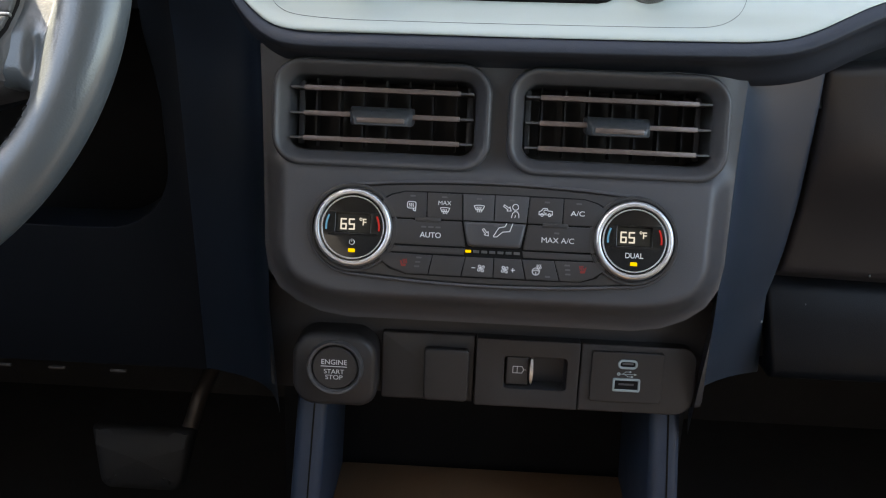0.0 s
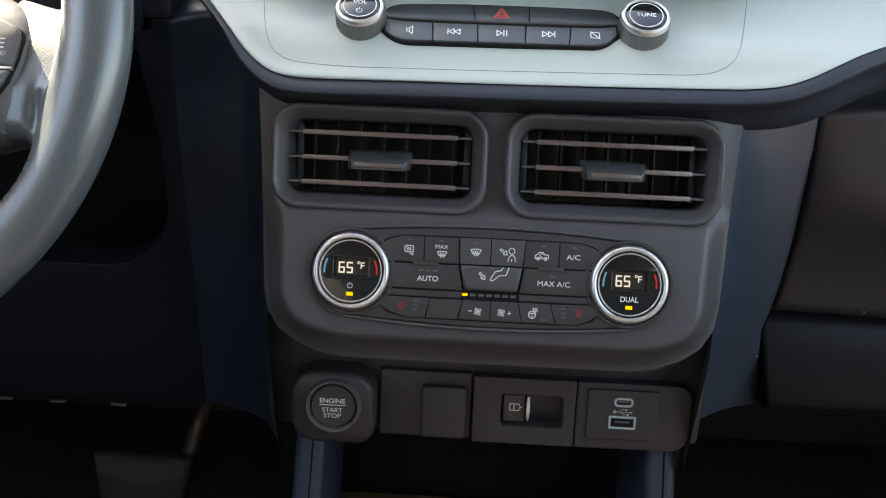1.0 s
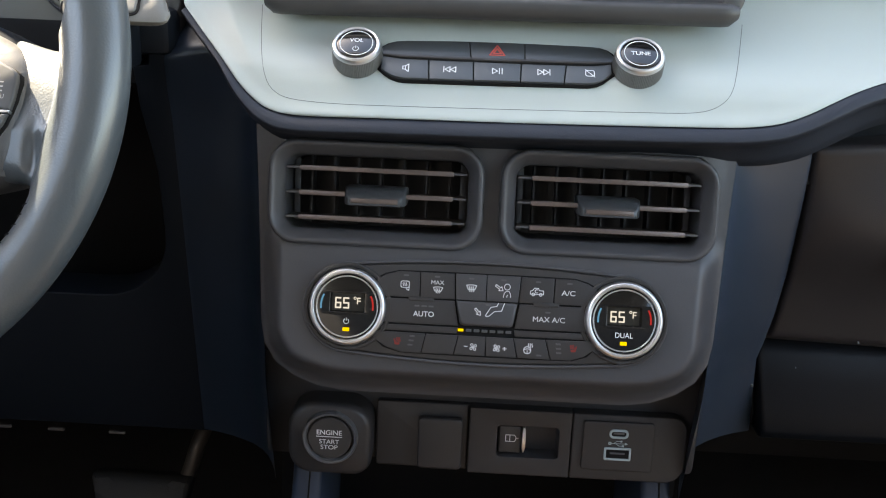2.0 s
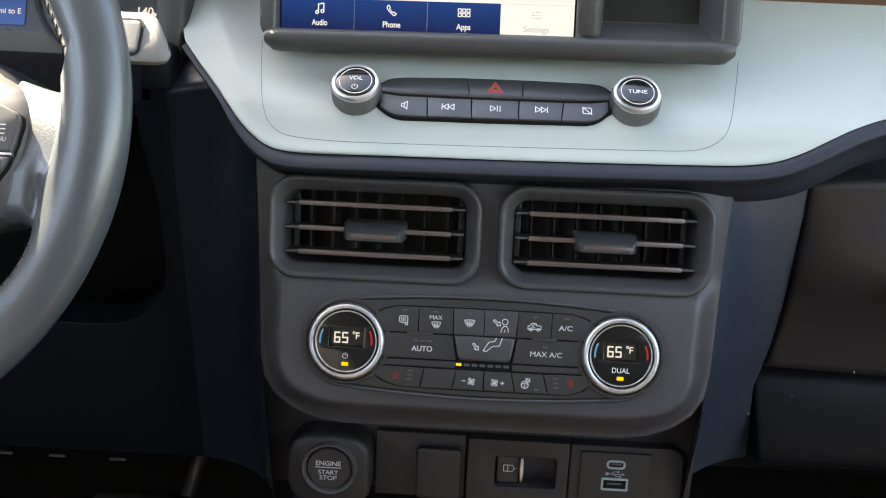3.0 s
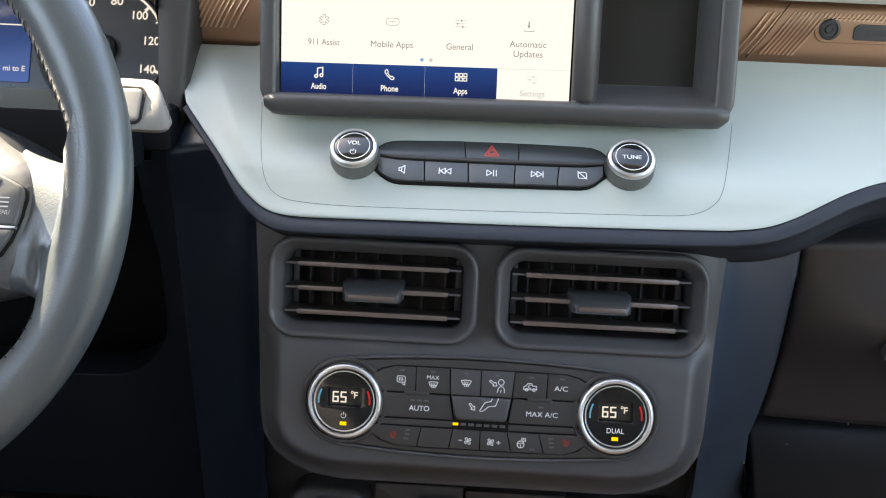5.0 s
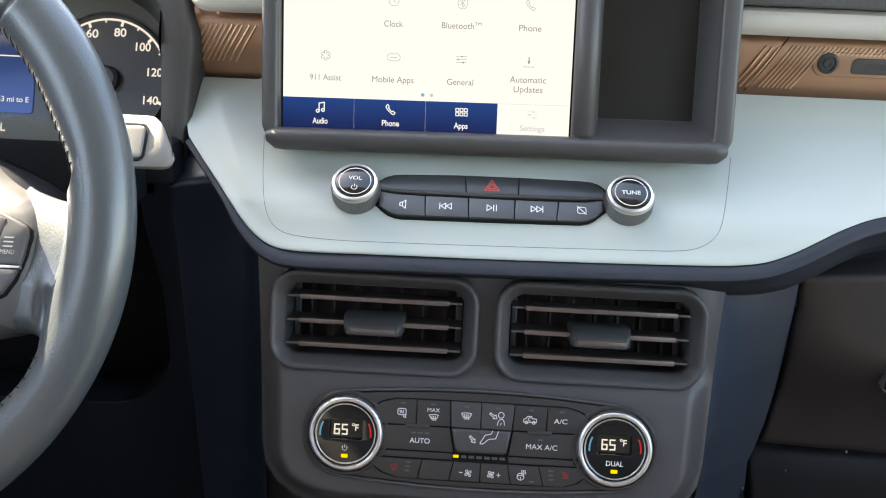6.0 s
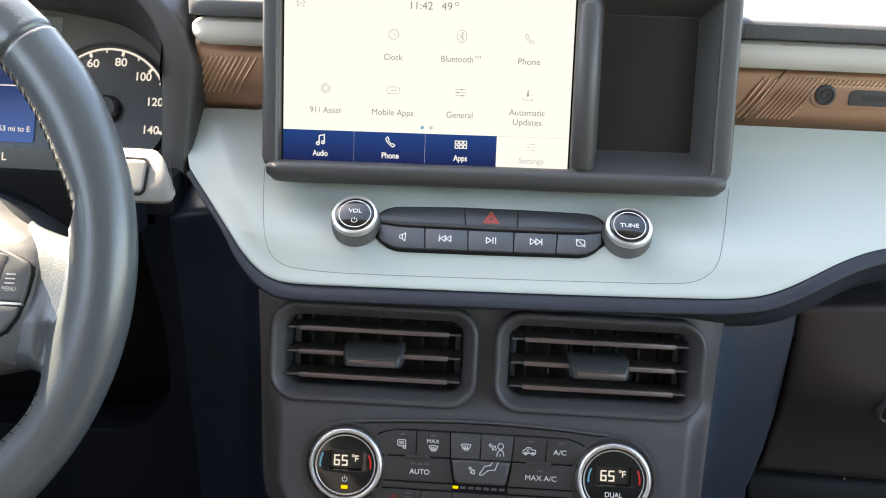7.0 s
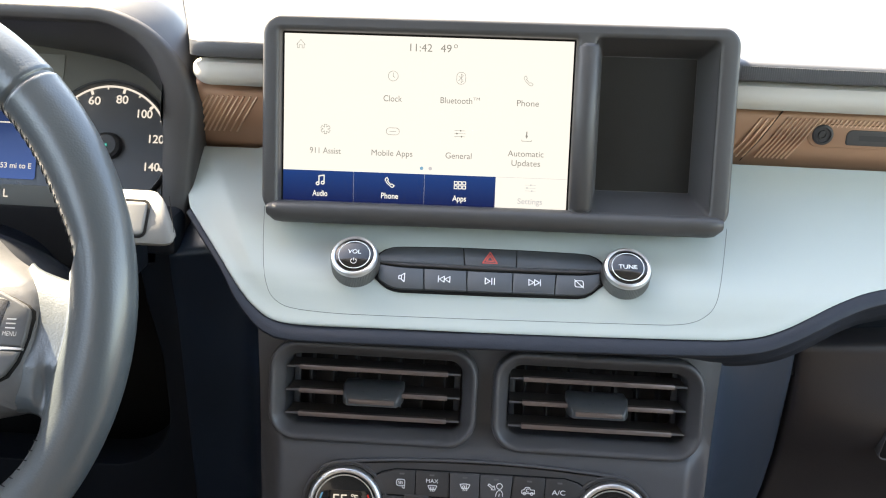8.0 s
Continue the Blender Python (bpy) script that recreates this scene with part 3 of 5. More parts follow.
notch = [(-0.0092, 0.0955), (-0.0105, 0.0845), (-0.0205, 0.0830), (-0.0188, 0.056), (-0.0150, 0.034), (-0.0120, 0.012), (-0.0118, -0.03)] + [(-0.0618 + 0.05 * math.cos(radians(a)), -0.0315 - 0.05 * math.sin(radians(a))) for a in range(10, 90, 10)]
notch += [(-0.0675, -0.0815), (-0.265, -0.0815), (-0.30, -0.066), (-0.315, -0.03), (-0.315, 0.10)]
plate(bm, [[(-0.60, -0.195), (0.004, -0.195), (0.004, 0.0970)] + notch + [(-0.60, 0.10)]], -0.03, 0.0, 0.0012)
knee = put("knee_panel", bm, NAVY_SHADED, dash, "navy knee panel round the steering column, shade in its colour")
knee.matrix_basis = plane_at(-0.205, 0.572, 0.55, -0.12)
bm = bmesh.new()
for x in (-0.352, -0.312, -0.266):
    box(bm, x - 0.006, 0.583, 0.3565, x + 0.006, 0.5855, 0.3585, 0.0006)
put("clip", bm, BLADE, dash, "small clips under the knee panel")
# black sheet standing in for the unlit depth behind the column
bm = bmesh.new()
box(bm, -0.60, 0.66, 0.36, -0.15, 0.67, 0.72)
put("column_shade", bm, GAP, dash, "black sheet for the shade behind the steering column")

# lower stack behind the switches and the cubby walls
bm = bmesh.new()
box(bm, -0.145, 0.545, 0.372, 0.150, 0.60, 0.452, 0.004)
put("switch_housing", bm, DARKER, dash, "dark housing behind the switch row")
# cubby back in gap black, its deep shade put into the colour
slab("wall_cubby", -0.16, 0.66, 0.02, 0.17, 0.68, 0.46, GAP, "back of the open cubby, painted black for shade", "wall")

# ---- glovebox ----
glove = thing("glovebox", "closed charcoal glovebox door with a latch recess", "glovebox")
bm = bmesh.new()
rows = []
for z in [0.6085, 0.6082, 0.6070] + list(np.linspace(0.605, 0.452, 34)) + list(np.linspace(0.450, 0.434, 8)):
    x0 = curve_of(GLOVE_X, z) + 0.0030
    swell = 0.026 * math.exp(-((z - 0.546) / 0.041) ** 2)
    y = glove_y(z) + (0.03 if z > 0.6084 else 0.006 if z > 0.608 else 0.0018 if z > 0.6065 else 0)
    if z < 0.452:
        y += 0.9 * (0.452 - z) + 60 * (0.452 - z) ** 2
    row = [(x0, y + 0.02, z), (x0, y + 0.0022, z), (x0 + 0.0008, y + 0.0006, z), (x0 + 0.0028, y, z)]
    row += [(x0 + 0.003 + (0.78 - x0) * t, y - 0.010 * math.sin(math.pi * min(1, t * 1.2)), z) for t in np.linspace(0.01, 1, 30)]
    rows.append([(x, y_ - swell * (1 - math.exp(-max(0, x - 0.203) / 0.03)), z_ - 0.007 * max(0, 1 - (x - 0.203) / 0.06) * max(0, (z_ - 0.57) / 0.0385)) for x, y_, z_ in row])
sheet(bm, rows)
put("door", bm, GLOVE_SKIN, glove, "charcoal glovebox door", sharp=60)
bm = bmesh.new()
rows = []
for y, z in ((0.640, 0.444), (0.628, 0.436), (0.624, 0.430), (0.6185, 0.410), (0.6150, 0.385), (0.6145, 0.372), (0.6165, 0.3655), (0.621, 0.362), (0.66, 0.361)):
    x0 = curve_of(GLOVE_X, z) + 0.0022
    rows.append([(x0, y + 0.02, z), (x0, y + 0.002, z), (x0 + 0.0015, y + 0.0004, z)] + [(x, y, z) for x in np.linspace(x0 + 0.004, 0.78, 12)])
sheet(bm, rows)
put("lower_panel", bm, NAVY_SHADED, glove, "navy panel under the glovebox door, shade in its colour", sharp=60)
LATCH = plane_at(0.2622, 0.5568, 0.538, -0.27)
bm = bmesh.new()
plate(bm, [rounded(0.0, -0.0155, 0.090, 0.0165, 0.0055), rounded(0.0012, -0.0143, 0.0888, 0.0153, 0.0044)], -0.008, 0.0018, 0.0006)
put("latch_frame", bm, CHARCOAL, glove, "thin rounded latch frame").matrix_basis = LATCH
bm = bmesh.new()
plate(bm, [rounded(0.0010, -0.0145, 0.0890, 0.0155, 0.0046)], -0.008, 0.0006)
put("latch", bm, GAP, glove, "dark latch recess").matrix_basis = LATCH

# three pale specks of dust
bm = bmesh.new()
for x, y, z, r in ((0.2650, 0.5935, 0.4572, 0.0010), (0.2345, 0.6175, 0.4240, 0.0006), (0.2005, 0.6050, 0.4140, 0.0011)):
    bmesh.ops.create_icosphere(bm, subdivisions=1, radius=r, matrix=Matrix.Translation((x, y, z)) @ Matrix.Diagonal((0.8, 1.0, 1.3, 1.0)))
tagged(put("dust_specks", bm, DUST, glove, "pale dust specks"), kind="stuff")

# ---- air vents ----
def air_vent(cx, label):
    """Origin in the middle of the slats' front plane."""
    v = thing("air_vent", label, "air vent", plane_at(cx, 0.5279, 0.5685, 0.25), "centre air vents")
    w, h = 0.0655, 0.0308
    bm = bmesh.new()
    loops = []
    base = rounded(-w, -h - 0.0026, w, h, 0.0185, 10)
    for d, z in ((0, -0.012), (0.0002, 0.0010), (0.0007, 0.0030), (0.0015, 0.0042), (0.0025, 0.0046), (0.0034, 0.0043), (0.0044, 0.0034), (0.0060, 0.0012), (0.0078, -0.0014), (0.0090, -0.0030), (0.0097, -0.0046), (0.0100, -0.0075), (0.0101, -0.05)):
        loops.append([(x, y, z) for x, y in inset(base, d)])
    band(bm, loops)
    put("bezel", bm, CHARCOAL, v, "rounded charcoal vent bezel", sharp=50)
    bm = bmesh.new()
    box(bm, -w, -h - 0.003, -0.06, w, h, -0.045)
    put("duct", bm, VOID, v, "black duct behind the slats")
    for k, y in enumerate((0.0131, -0.0019, -0.0167)):
        bm = bmesh.new()
        # thin blade falling away behind its front strip
        box(bm, -0.0541, -0.0007, -0.024, 0.0541, 0.0007, -0.0012)
        for q in bm.verts:
            q.co.y += y + (0.0002 - q.co.z) * 0.02
        slat = put("slat", bm, BLADE, v, "dark horizontal slat")
        bm = bmesh.new()
        box(bm, -0.0465, y - 0.00145, -0.004, 0.0465, y + 0.00145, 0.0006, 0.0003)
        put("slat_edge", bm, SLAT, slat, "bronze front strip")
        for s in (-1, 1):
            bm = bmesh.new()
            box(bm, s * 0.0505 - 0.0042, y - 0.0005, -0.0016, s * 0.0505 + 0.0042, y + 0.0005, -0.0008)
            put("slat_pin", bm, LIGHT_BUTTON, slat, "thin bright slat end")
    for k in range(7):
        x = -0.0435 + 0.0145 * k
        bm = bmesh.new()
        box(bm, x - 0.0006, -0.021, -0.040, x + 0.0006, 0.021, -0.0265)
        put("vane", bm, DARKER, v, "upright vane")
    for s in (-1, 1):
        bm = bmesh.new()
        box(bm, s * 0.0522 - 0.0018, -0.020, -0.027, s * 0.0522 + 0.0018, 0.019, -0.0245, 0.0004)
        put("link_bar", bm, CHARCOAL, v, "upright link bar")
    # slider tab over the middle slat
    bm = bmesh.new()
    loops = []
    for z, hw, y0, y1 in ((-0.016, 0.0188, -0.0060, 0.0040), (-0.004, 0.0192, -0.0074, 0.0034), (0.0035, 0.0182, -0.0080, 0.0004), (0.0065, 0.0165, -0.0082, -0.0024), (0.0074, 0.0157, -0.0078, -0.0040)):
        loops.append([(x, y, z) for x, y in rounded(-hw, y0, hw, y1, min(0.0016, (y1 - y0) * 0.3), 4)])
    rings = band(bm, loops)
    bm.faces.new(rings[-1])
    tab = put("tab", bm, TAB_SKIN, v, "dark slider tab")
    bm = bmesh.new()
    box(bm, -0.0142, -0.0066, 0.0066, 0.0142, -0.0036, 0.0080, 0.0006)
    put("tab_edge", bm, SLAT, tab, "bronze strip on the tab")
    return v


air_vent(-0.0690, "charcoal air vent with three bronze-edged slats, beside the steering wheel")
air_vent(0.0712, "charcoal air vent with three bronze-edged slats, beside the glovebox")

# ---- climate control unit ----
climate = thing("climate_control_unit", "charcoal climate control panel with two chrome dials and white symbols", "climate control", plane_at(0, 0.5012, 0.504, 0.36))


def stadium(a, b, r, n=14):
    """Two arcs of radius r about (+-a, 0) joined by slightly bowed lines of half height b."""
    top = [(x, b - (b - r) * (abs(x) / a) ** 2) for x in np.linspace(a * 0.92, -a * 0.92, 15)]
    left = arc(-a, 0, r, 98, 262, n)
    bottom = [(-x, -y) for x, y in top]
    rightside = arc(a, 0, r, -82, 82, n)
    return top + left + bottom + rightside


DIAL = 0.0818
bm = bmesh.new()
base = stadium(DIAL, 0.0315, 0.0275)
band(bm, [[(x, y, z) for x, y in inset(base, d)] for d, z in ((0, -0.004), (0.0001, 0.0006), (0.0006, 0.0012), (0.0014, 0.0014), (0.0019, 0.0010), (0.0021, -0.0006))])
put("surround", bm, CHARCOAL, climate, "raised rim round the controls", sharp=70)
bm = bmesh.new()
plate(bm, [inset(base, 0.0026)], -0.003, 0.0008, 0.0006)
put("faceplate", bm, BUTTON, climate, "dark faceplate")
bm = bmesh.new()
field = [(-0.066, 0.0185), (-0.060, 0.0218), (-0.052, 0.0238), (-0.03, 0.0241), (0.03, 0.0241), (0.053, 0.0238), (0.061, 0.0218), (0.067, 0.0185), (0.067, -0.017),
         (0.062, -0.0225), (0.053, -0.0253), (0.03, -0.0257), (-0.03, -0.0257), (-0.050, -0.0253), (-0.060, -0.0225), (-0.066, -0.017)]
plate(bm, [field], 0.0, 0.0010)
put("button_bed", bm, GAP, climate, "black bed between the buttons")


def button(name, loop, parent, mat=None, w0=0.0009, w1=0.0021, label="", bevel=0.0004):
    bm = bmesh.new()
    plate(bm, [inset(loop if area(loop) > 0 else loop[::-1], 0.00028)], w0, w1, bevel)
    return put(name, bm, mat or BUTTON, parent, label)


mm = lambda pts: [(x / 1000, y / 1000) for x, y in pts]
B_MIRROR = button("button", mm([(-63.5, 7.6), (-39.0, 7.6), (-39.2, 23.4), (-52, 23.4), (-60, 21), (-65.5, 17.5)]), climate)
B_MAX = button("button", mm([(-39.0, 7.6), (-17.6, 7.6), (-18.4, 23.4), (-39.2, 23.4)]), climate)
B_DEF = button("button", mm([(-17.6, 7.6), (0.6, 7.6), (0.5, 23.6), (-18.4, 23.6)]), climate, CENTRE_BUTTON, w1=0.0030)
B_FACE = button("button", mm([(0.6, 7.6), (19.8, 7.6), (20.9, 23.6), (0.5, 23.6)]), climate, CENTRE_BUTTON, w1=0.0030)
B_FEET = button("button", mm([(-17.6, 7.6), (-15.2, -4.5), (-14.2, -6.7), (-11.5, -7.6), (14.8, -7.6), (16.8, -6.8), (17.6, -4.8), (19.8, 7.6)]), climate, CENTRE_BUTTON, w1=0.0042, bevel=0.0019)
B_REC = button("button", mm([(19.8, 7.6), (40.6, 7.6), (41.0, 23.4), (20.9, 23.4)]), climate)
B_AC = button("button", mm([(40.6, 7.6), (64.5, 7.6), (66.5, 17.5), (61, 21), (53, 23.4), (41.0, 23.4)]), climate)
B_AUTO = button("button", mm([(-62.5, -7.9), (-15.0, -7.9), (-18.0, 7.2), (-61.5, 7.2)]), climate)
B_MAXAC = button("button", mm([(18.0, -7.9), (63.5, -7.9), (62.5, 7.2), (20.4, 7.2)]), climate)
button("button", mm([(-62, -12.6), (-16, -12.6), (-15.2, -8.4), (-62.5, -8.4)]), climate, w1=0.0016)
button("button", mm([(18.4, -12.6), (63, -12.6), (63.5, -8.4), (17.8, -8.4)]), climate, w1=0.0016)
B_SEAT = button("button", mm([(-66, -12.0), (-58, -12.8), (-34.4, -13.2), (-36.8, -25.2), (-49, -25.2), (-58, -22.5), (-66, -17.5)]), climate)
button("button", mm([(-36.8, -25.2), (-17.4, -25.2), (-15.0, -13.2), (-34.4, -13.2)]), climate)
B_FANM = button("button", mm([(-17.4, -25.2), (1.6, -25.2), (1.6, -13.2), (-15.0, -13.2)]), climate)
B_FANP = button("button", mm([(1.6, -25.2), (20.6, -25.2), (17.8, -13.2), (1.6, -13.2)]), climate)
B_WHEEL = button("button", mm([(20.6, -25.2), (40.4, -25.2), (36.9, -13.2), (17.8, -13.2)]), climate)
B_SEAT2 = button("button", mm([(40.4, -25.2), (52, -25.2), (60, -22.5), (67, -17.5), (67, -12.0), (60, -12.8), (36.9, -13.2)]), climate)
for x in (-38.0, 36.5):
    bm = bmesh.new()
    box(bm, x / 1000 - 0.0076, 0.0058, 0.0012, x / 1000 + 0.0076, 0.0086, 0.0026, 0.0007)
    put("finger_ridge", bm, BUTTON, climate, "small finger ridge")
for k in range(7):
    bm = bmesh.new()
    x = -0.0137 + 0.00475 * k
    box(bm, x - 0.0017, -0.0109, 0.0, x + 0.0017, -0.0093, 0.0017, 0.0002)
    put("indicator", bm, YELLOW if k == 0 else DIM, climate, "lit amber fan indicator" if k == 0 else "unlit fan indicator")


def marks(name, parent, mat, w, shapes, width=0.00042, label=""):
    """A printed symbol: polylines in millimetres, closed when the first entry is True."""
    bm = bmesh.new()
    for closed, pts in shapes:
        stroke(bm, mm(pts), width, w, closed)
    return put(name, bm, mat, parent, label)


def dial(cx, kind):
    d = new("dial")
    d.parent = climate
    d.matrix_basis = Matrix.Translation((cx, 0.0006, 0))
    tagged(d, "chrome-ringed temperature dial with a small lit readout")
    bm = bmesh.new()
    lathe(bm, [(0.0262, 0.0), (0.0262, 0.0016), (0.0256, 0.0022), (0.0244, 0.0020), (0.0236, 0.0004)], n=64, cap=False)
    put("collar", bm, BUTTON, d, "dark collar")
    bm = bmesh.new()
    lathe(bm, [(0.0231, -0.001), (0.0230, 0.0040), (0.0225, 0.0058), (0.0217, 0.0066), (0.0207, 0.0068), (0.0199, 0.0064), (0.0194, 0.0050)], n=72, cap=False)
    put("chrome_ring", bm, SATIN, d, "brushed chrome ring")
    bm = bmesh.new()
    slot = rounded(-0.0102, -0.0034, 0.0102, 0.0082, 0.0008)
    plate(bm, [ring_of(0.0195, n=64), slot], 0.0036, 0.0054, 0.0004)
    put("glass_face", bm, GLOSS, d, "gloss black face")
    bm = bmesh.new()
    lathe(bm, [(0.0186, 0.0054), (0.0184, 0.0057), (0.0179, 0.0057), (0.0177, 0.0054)], n=64, cap=False)
    put("inner_ring", bm, SATIN, d, "thin bright ring")
    bm = bmesh.new()
    band(bm, [[(x, y, 0.0050) for x, y in slot], [(x, y, 0.0016) for x, y in inset(slot, 0.0007)]])
    win = put("readout", bm, GLOSS, d, "recessed readout frame")
    bm = bmesh.new()
    plate(bm, [rounded(-0.0104, -0.0036, 0.0104, 0.0084, 0.0003)], 0.0012, 0.0016)
    put("readout_pane", bm, LCD, win)
    # seven-segment figures
    def figure(x0, y0, w_, h_, on):
        bm = bmesh.new()
        t = 0.00105 * (h_ / 0.0072) ** 0.6
        seg = {"a": ((0, h_), (w_, h_)), "b": ((w_, h_), (w_, h_ / 2)), "c": ((w_, h_ / 2), (w_, 0)), "d": ((0, 0), (w_, 0)), "e": ((0, 0), (0, h_ / 2)), "f": ((0, h_ / 2), (0, h_)), "g": ((0, h_ / 2), (w_, h_ / 2))}
        for s in on:
            (ax, ay), (bx, by) = seg[s]
            stroke(bm, [(x0 + ax * 0.97 + 0.0001, y0 + ay), (x0 + bx * 0.97 + 0.0001, y0 + by)], t * 1.0, 0.00175)
        put("figure", bm, DIGIT, win, "lit figure")
    figure(-0.0074, -0.0010, 0.0030, 0.0058, "afedcg")
    figure(-0.0026, -0.0010, 0.0030, 0.0058, "afgcd")
    figure(0.0056, 0.0016, 0.0018, 0.0034, "afge")
    bm = bmesh.new()
    stroke(bm, arc(0.0042, 0.0050, 0.0007, 0, 360, 10), 0.0004, 0.00175)
    put("figure", bm, DIGIT, win, "lit degree mark")
    for mat, a in ((COLD, 170), (HOT, 10)):
        bm = bmesh.new()
        stroke(bm, arc(0, 0, 0.0155, a - 15, a + 15, 10), 0.0011, 0.0058)
        put("arc_mark", bm, mat, d, "blue cold mark" if mat is COLD else "red hot mark")
    bm = bmesh.new()
    box(bm, -0.0020, -0.0146, 0.0050, 0.0020, -0.0124, 0.0060, 0.0003)
    put("indicator", bm, YELLOW, d, "lit amber indicator")
    if kind == "power":
        marks("power_mark", d, WHITE, 0.0058, [(False, [(p[0], p[1]) for p in arc(0, -8.6, 1.5, 125, 415, 14)]), (False, [(0, -8.4), (0, -6.6)])], 0.00035)
    else:
        lettering(d, "DUAL", 0, -0.0086, 0.0031, WHITE, 0.0058, width=0.0104, bold=0.00002)
    return d


dial(-DIAL, "power")
dial(DIAL + 0.0006, "dual")

# ---- radio controls ----
radio = thing("radio_control_panel", "dark radio button panel with two knurled knobs on the grey fascia", "radio controls", plane_at(0, 0.5365, 0.641, 1.25) @ pose(0, 0, 0, 0, 0, 0.5))
bm = bmesh.new()
plate(bm, [mm([(-70, 0.4), (-66, -3.3), (-62, -6.1), (-58, -7.6), (-54, -8.2), (0, -8.0), (53.2, -7.3), (58, -6.3), (62, -4.1), (65.6, -0.8), (70, 3), (70.4, 16), (68.6, 19.4), (65.4, 22.1), (61, 23.9), (54, 24.5), (20, 25.1), (-20, 25.1), (-54, 23.9), (-60.4, 23.2), (-65.2, 21.3), (-68.4, 18.8), (-70.6, 16)])], -0.004, 0.0009, 0.0006)
put("button_bed", bm, GAP, radio, "black bed between the buttons")
R_MUTE = button("button", mm([(-68, -0.6), (-65, -3.2), (-61.5, -5.6), (-58, -7.0), (-54, -7.6), (-39.3, -7.5), (-40.2, 7.6), (-56, 8.0), (-68, 9.6)]), radio, RADIO_KEY, w1=0.0024)
R_PREV = button("button", mm([(-39.3, -7.5), (-13.4, -7.3), (-13.9, 7.4), (-40.2, 7.6)]), radio, RADIO_KEY, w1=0.0024)
R_PLAY = button("button", mm([(-13.4, -7.3), (13.8, -7.1), (14.2, 7.3), (-13.9, 7.4)]), radio, RADIO_KEY, w1=0.0024)
R_NEXT = button("button", mm([(13.8, -7.1), (39.0, -6.9), (40.5, 7.4), (14.2, 7.3)]), radio, RADIO_KEY, w1=0.0024)
R_OFF = button("button", mm([(39.0, -6.9), (53.0, -6.7), (57.5, -5.8), (61.2, -3.8), (64.4, -1.0), (67, 2), (67, 9.6), (56, 7.8), (40.5, 7.4)]), radio, RADIO_KEY, w1=0.0024)
bm = bmesh.new()
plate(bm, [mm([(-68, 9.9), (-56, 8.8), (0, 8.2), (56, 8.8), (68, 9.9), (68, 11.2), (56, 11.0), (0, 10.8), (-56, 11.0), (-68, 11.2)])], 0.0, 0.0030, 0.0008)
put("ridge", bm, BUTTON, radio, "raised ridge between the button rows")
button("button", mm([(-68.5, 11.6), (-56, 11.4), (-15.4, 11.2), (-16.8, 24.4), (-54, 23.2), (-60, 22.6), (-64.4, 20.8), (-67.4, 18.4), (-69.2, 15.5)]), radio, RADIO_KEY, w1=0.0014)
R_HAZ = button("button", mm([(-15.4, 11.2), (16.3, 11.2), (16.4, 24.4), (-16.8, 24.4)]), radio, RADIO_KEY, w1=0.0014)
button("button", mm([(16.3, 11.2), (56, 11.4), (68.5, 11.6), (69.2, 15.5), (67.6, 18.6), (64.8, 21.4), (60.5, 23.2), (54, 23.8), (16.4, 24.4)]), radio, RADIO_KEY, w1=0.0014)


def knob(cx, words):
    k = new("knob")
    k.parent = radio
    k.matrix_basis = Matrix.Translation((cx, 0.0088, -0.0015))
    tagged(k, "knurled round knob with a gloss black cap")
    bm = bmesh.new()
    lathe(bm, [(0.0156, -0.006), (0.0156, -0.0004), (0.0151, -0.0002), (0.0146, -0.002)], n=48, cap=False)
    put("collar", bm, GAP, k, "dark gap round the knob")
    bm = bmesh.new()
    loops = []
    for r, w, amp in ((0.0148, -0.002, 0.0), (0.0149, 0.0006, 0.00022), (0.0145, 0.0102, 0.00022), (0.0143, 0.0108, 0.0)):
        loops.append([((r + amp * (1 if i % 2 else -1)) * math.cos(2 * math.pi * i / 180), (r + amp * (1 if i % 2 else -1)) * math.sin(2 * math.pi * i / 180), w) for i in range(180)])
    band(bm, loops)
    put("knurled_side", bm, KNURL, k, "knurled grey side", sharp=20)
    bm = bmesh.new()
    lathe(bm, [(0.0143, 0.0108), (0.0142, 0.0124), (0.0137, 0.0136), (0.0128, 0.0141), (0.0119, 0.0138), (0.0115, 0.0130)], n=64, cap=False)
    put("chrome_rim", bm, SATIN, k, "satin chrome rim")
    bm = bmesh.new()
    lathe(bm, [(0.0116, 0.0128), (0.0112, 0.0138), (0.0105, 0.0141)], n=48)
    put("cap", bm, GLOSS, k, "gloss black cap")
    bm = bmesh.new()
    lathe(bm, [(0.0098, 0.01405), (0.0097, 0.0143), (0.0093, 0.0143), (0.0092, 0.01405)], n=48, cap=False)
    put("cap_ring", bm, WHITE, k, "thin white ring")
    lettering(k, words, 0, 0.0022 if words == "VOL" else 0.0, 0.0028, WHITE, 0.0143, width=0.0080 if words == "VOL" else 0.0112, bold=0.00003)
    if words == "VOL":
        marks("power_mark", k, WHITE, 0.0143, [(False, arc(0, -4.6, 1.7, 125, 415, 14)), (False, [(0, -4.2), (0, -2.4)])], 0.00035)
    return k


knob(-0.0822, "VOL")
knob(0.0822, "TUNE")

# ---- infotainment display ----
display = thing("infotainment_display", "wide dark-framed touchscreen with a pale settings page beside an open pocket", "touchscreen", plane_at(0, 0.552, 0.6815, 0.19) @ pose(0, 0, 0, 0, 0, 0.7))
SCREEN = (-0.1310, 0.0015, 0.0450, 0.1043)
POCKET = (0.0580, 0.0025, 0.1300, 0.1060)
bm = bmesh.new()
outer = rounded(-0.1425, -0.0055, 0.1425, 0.1148, 0.0115, 10)
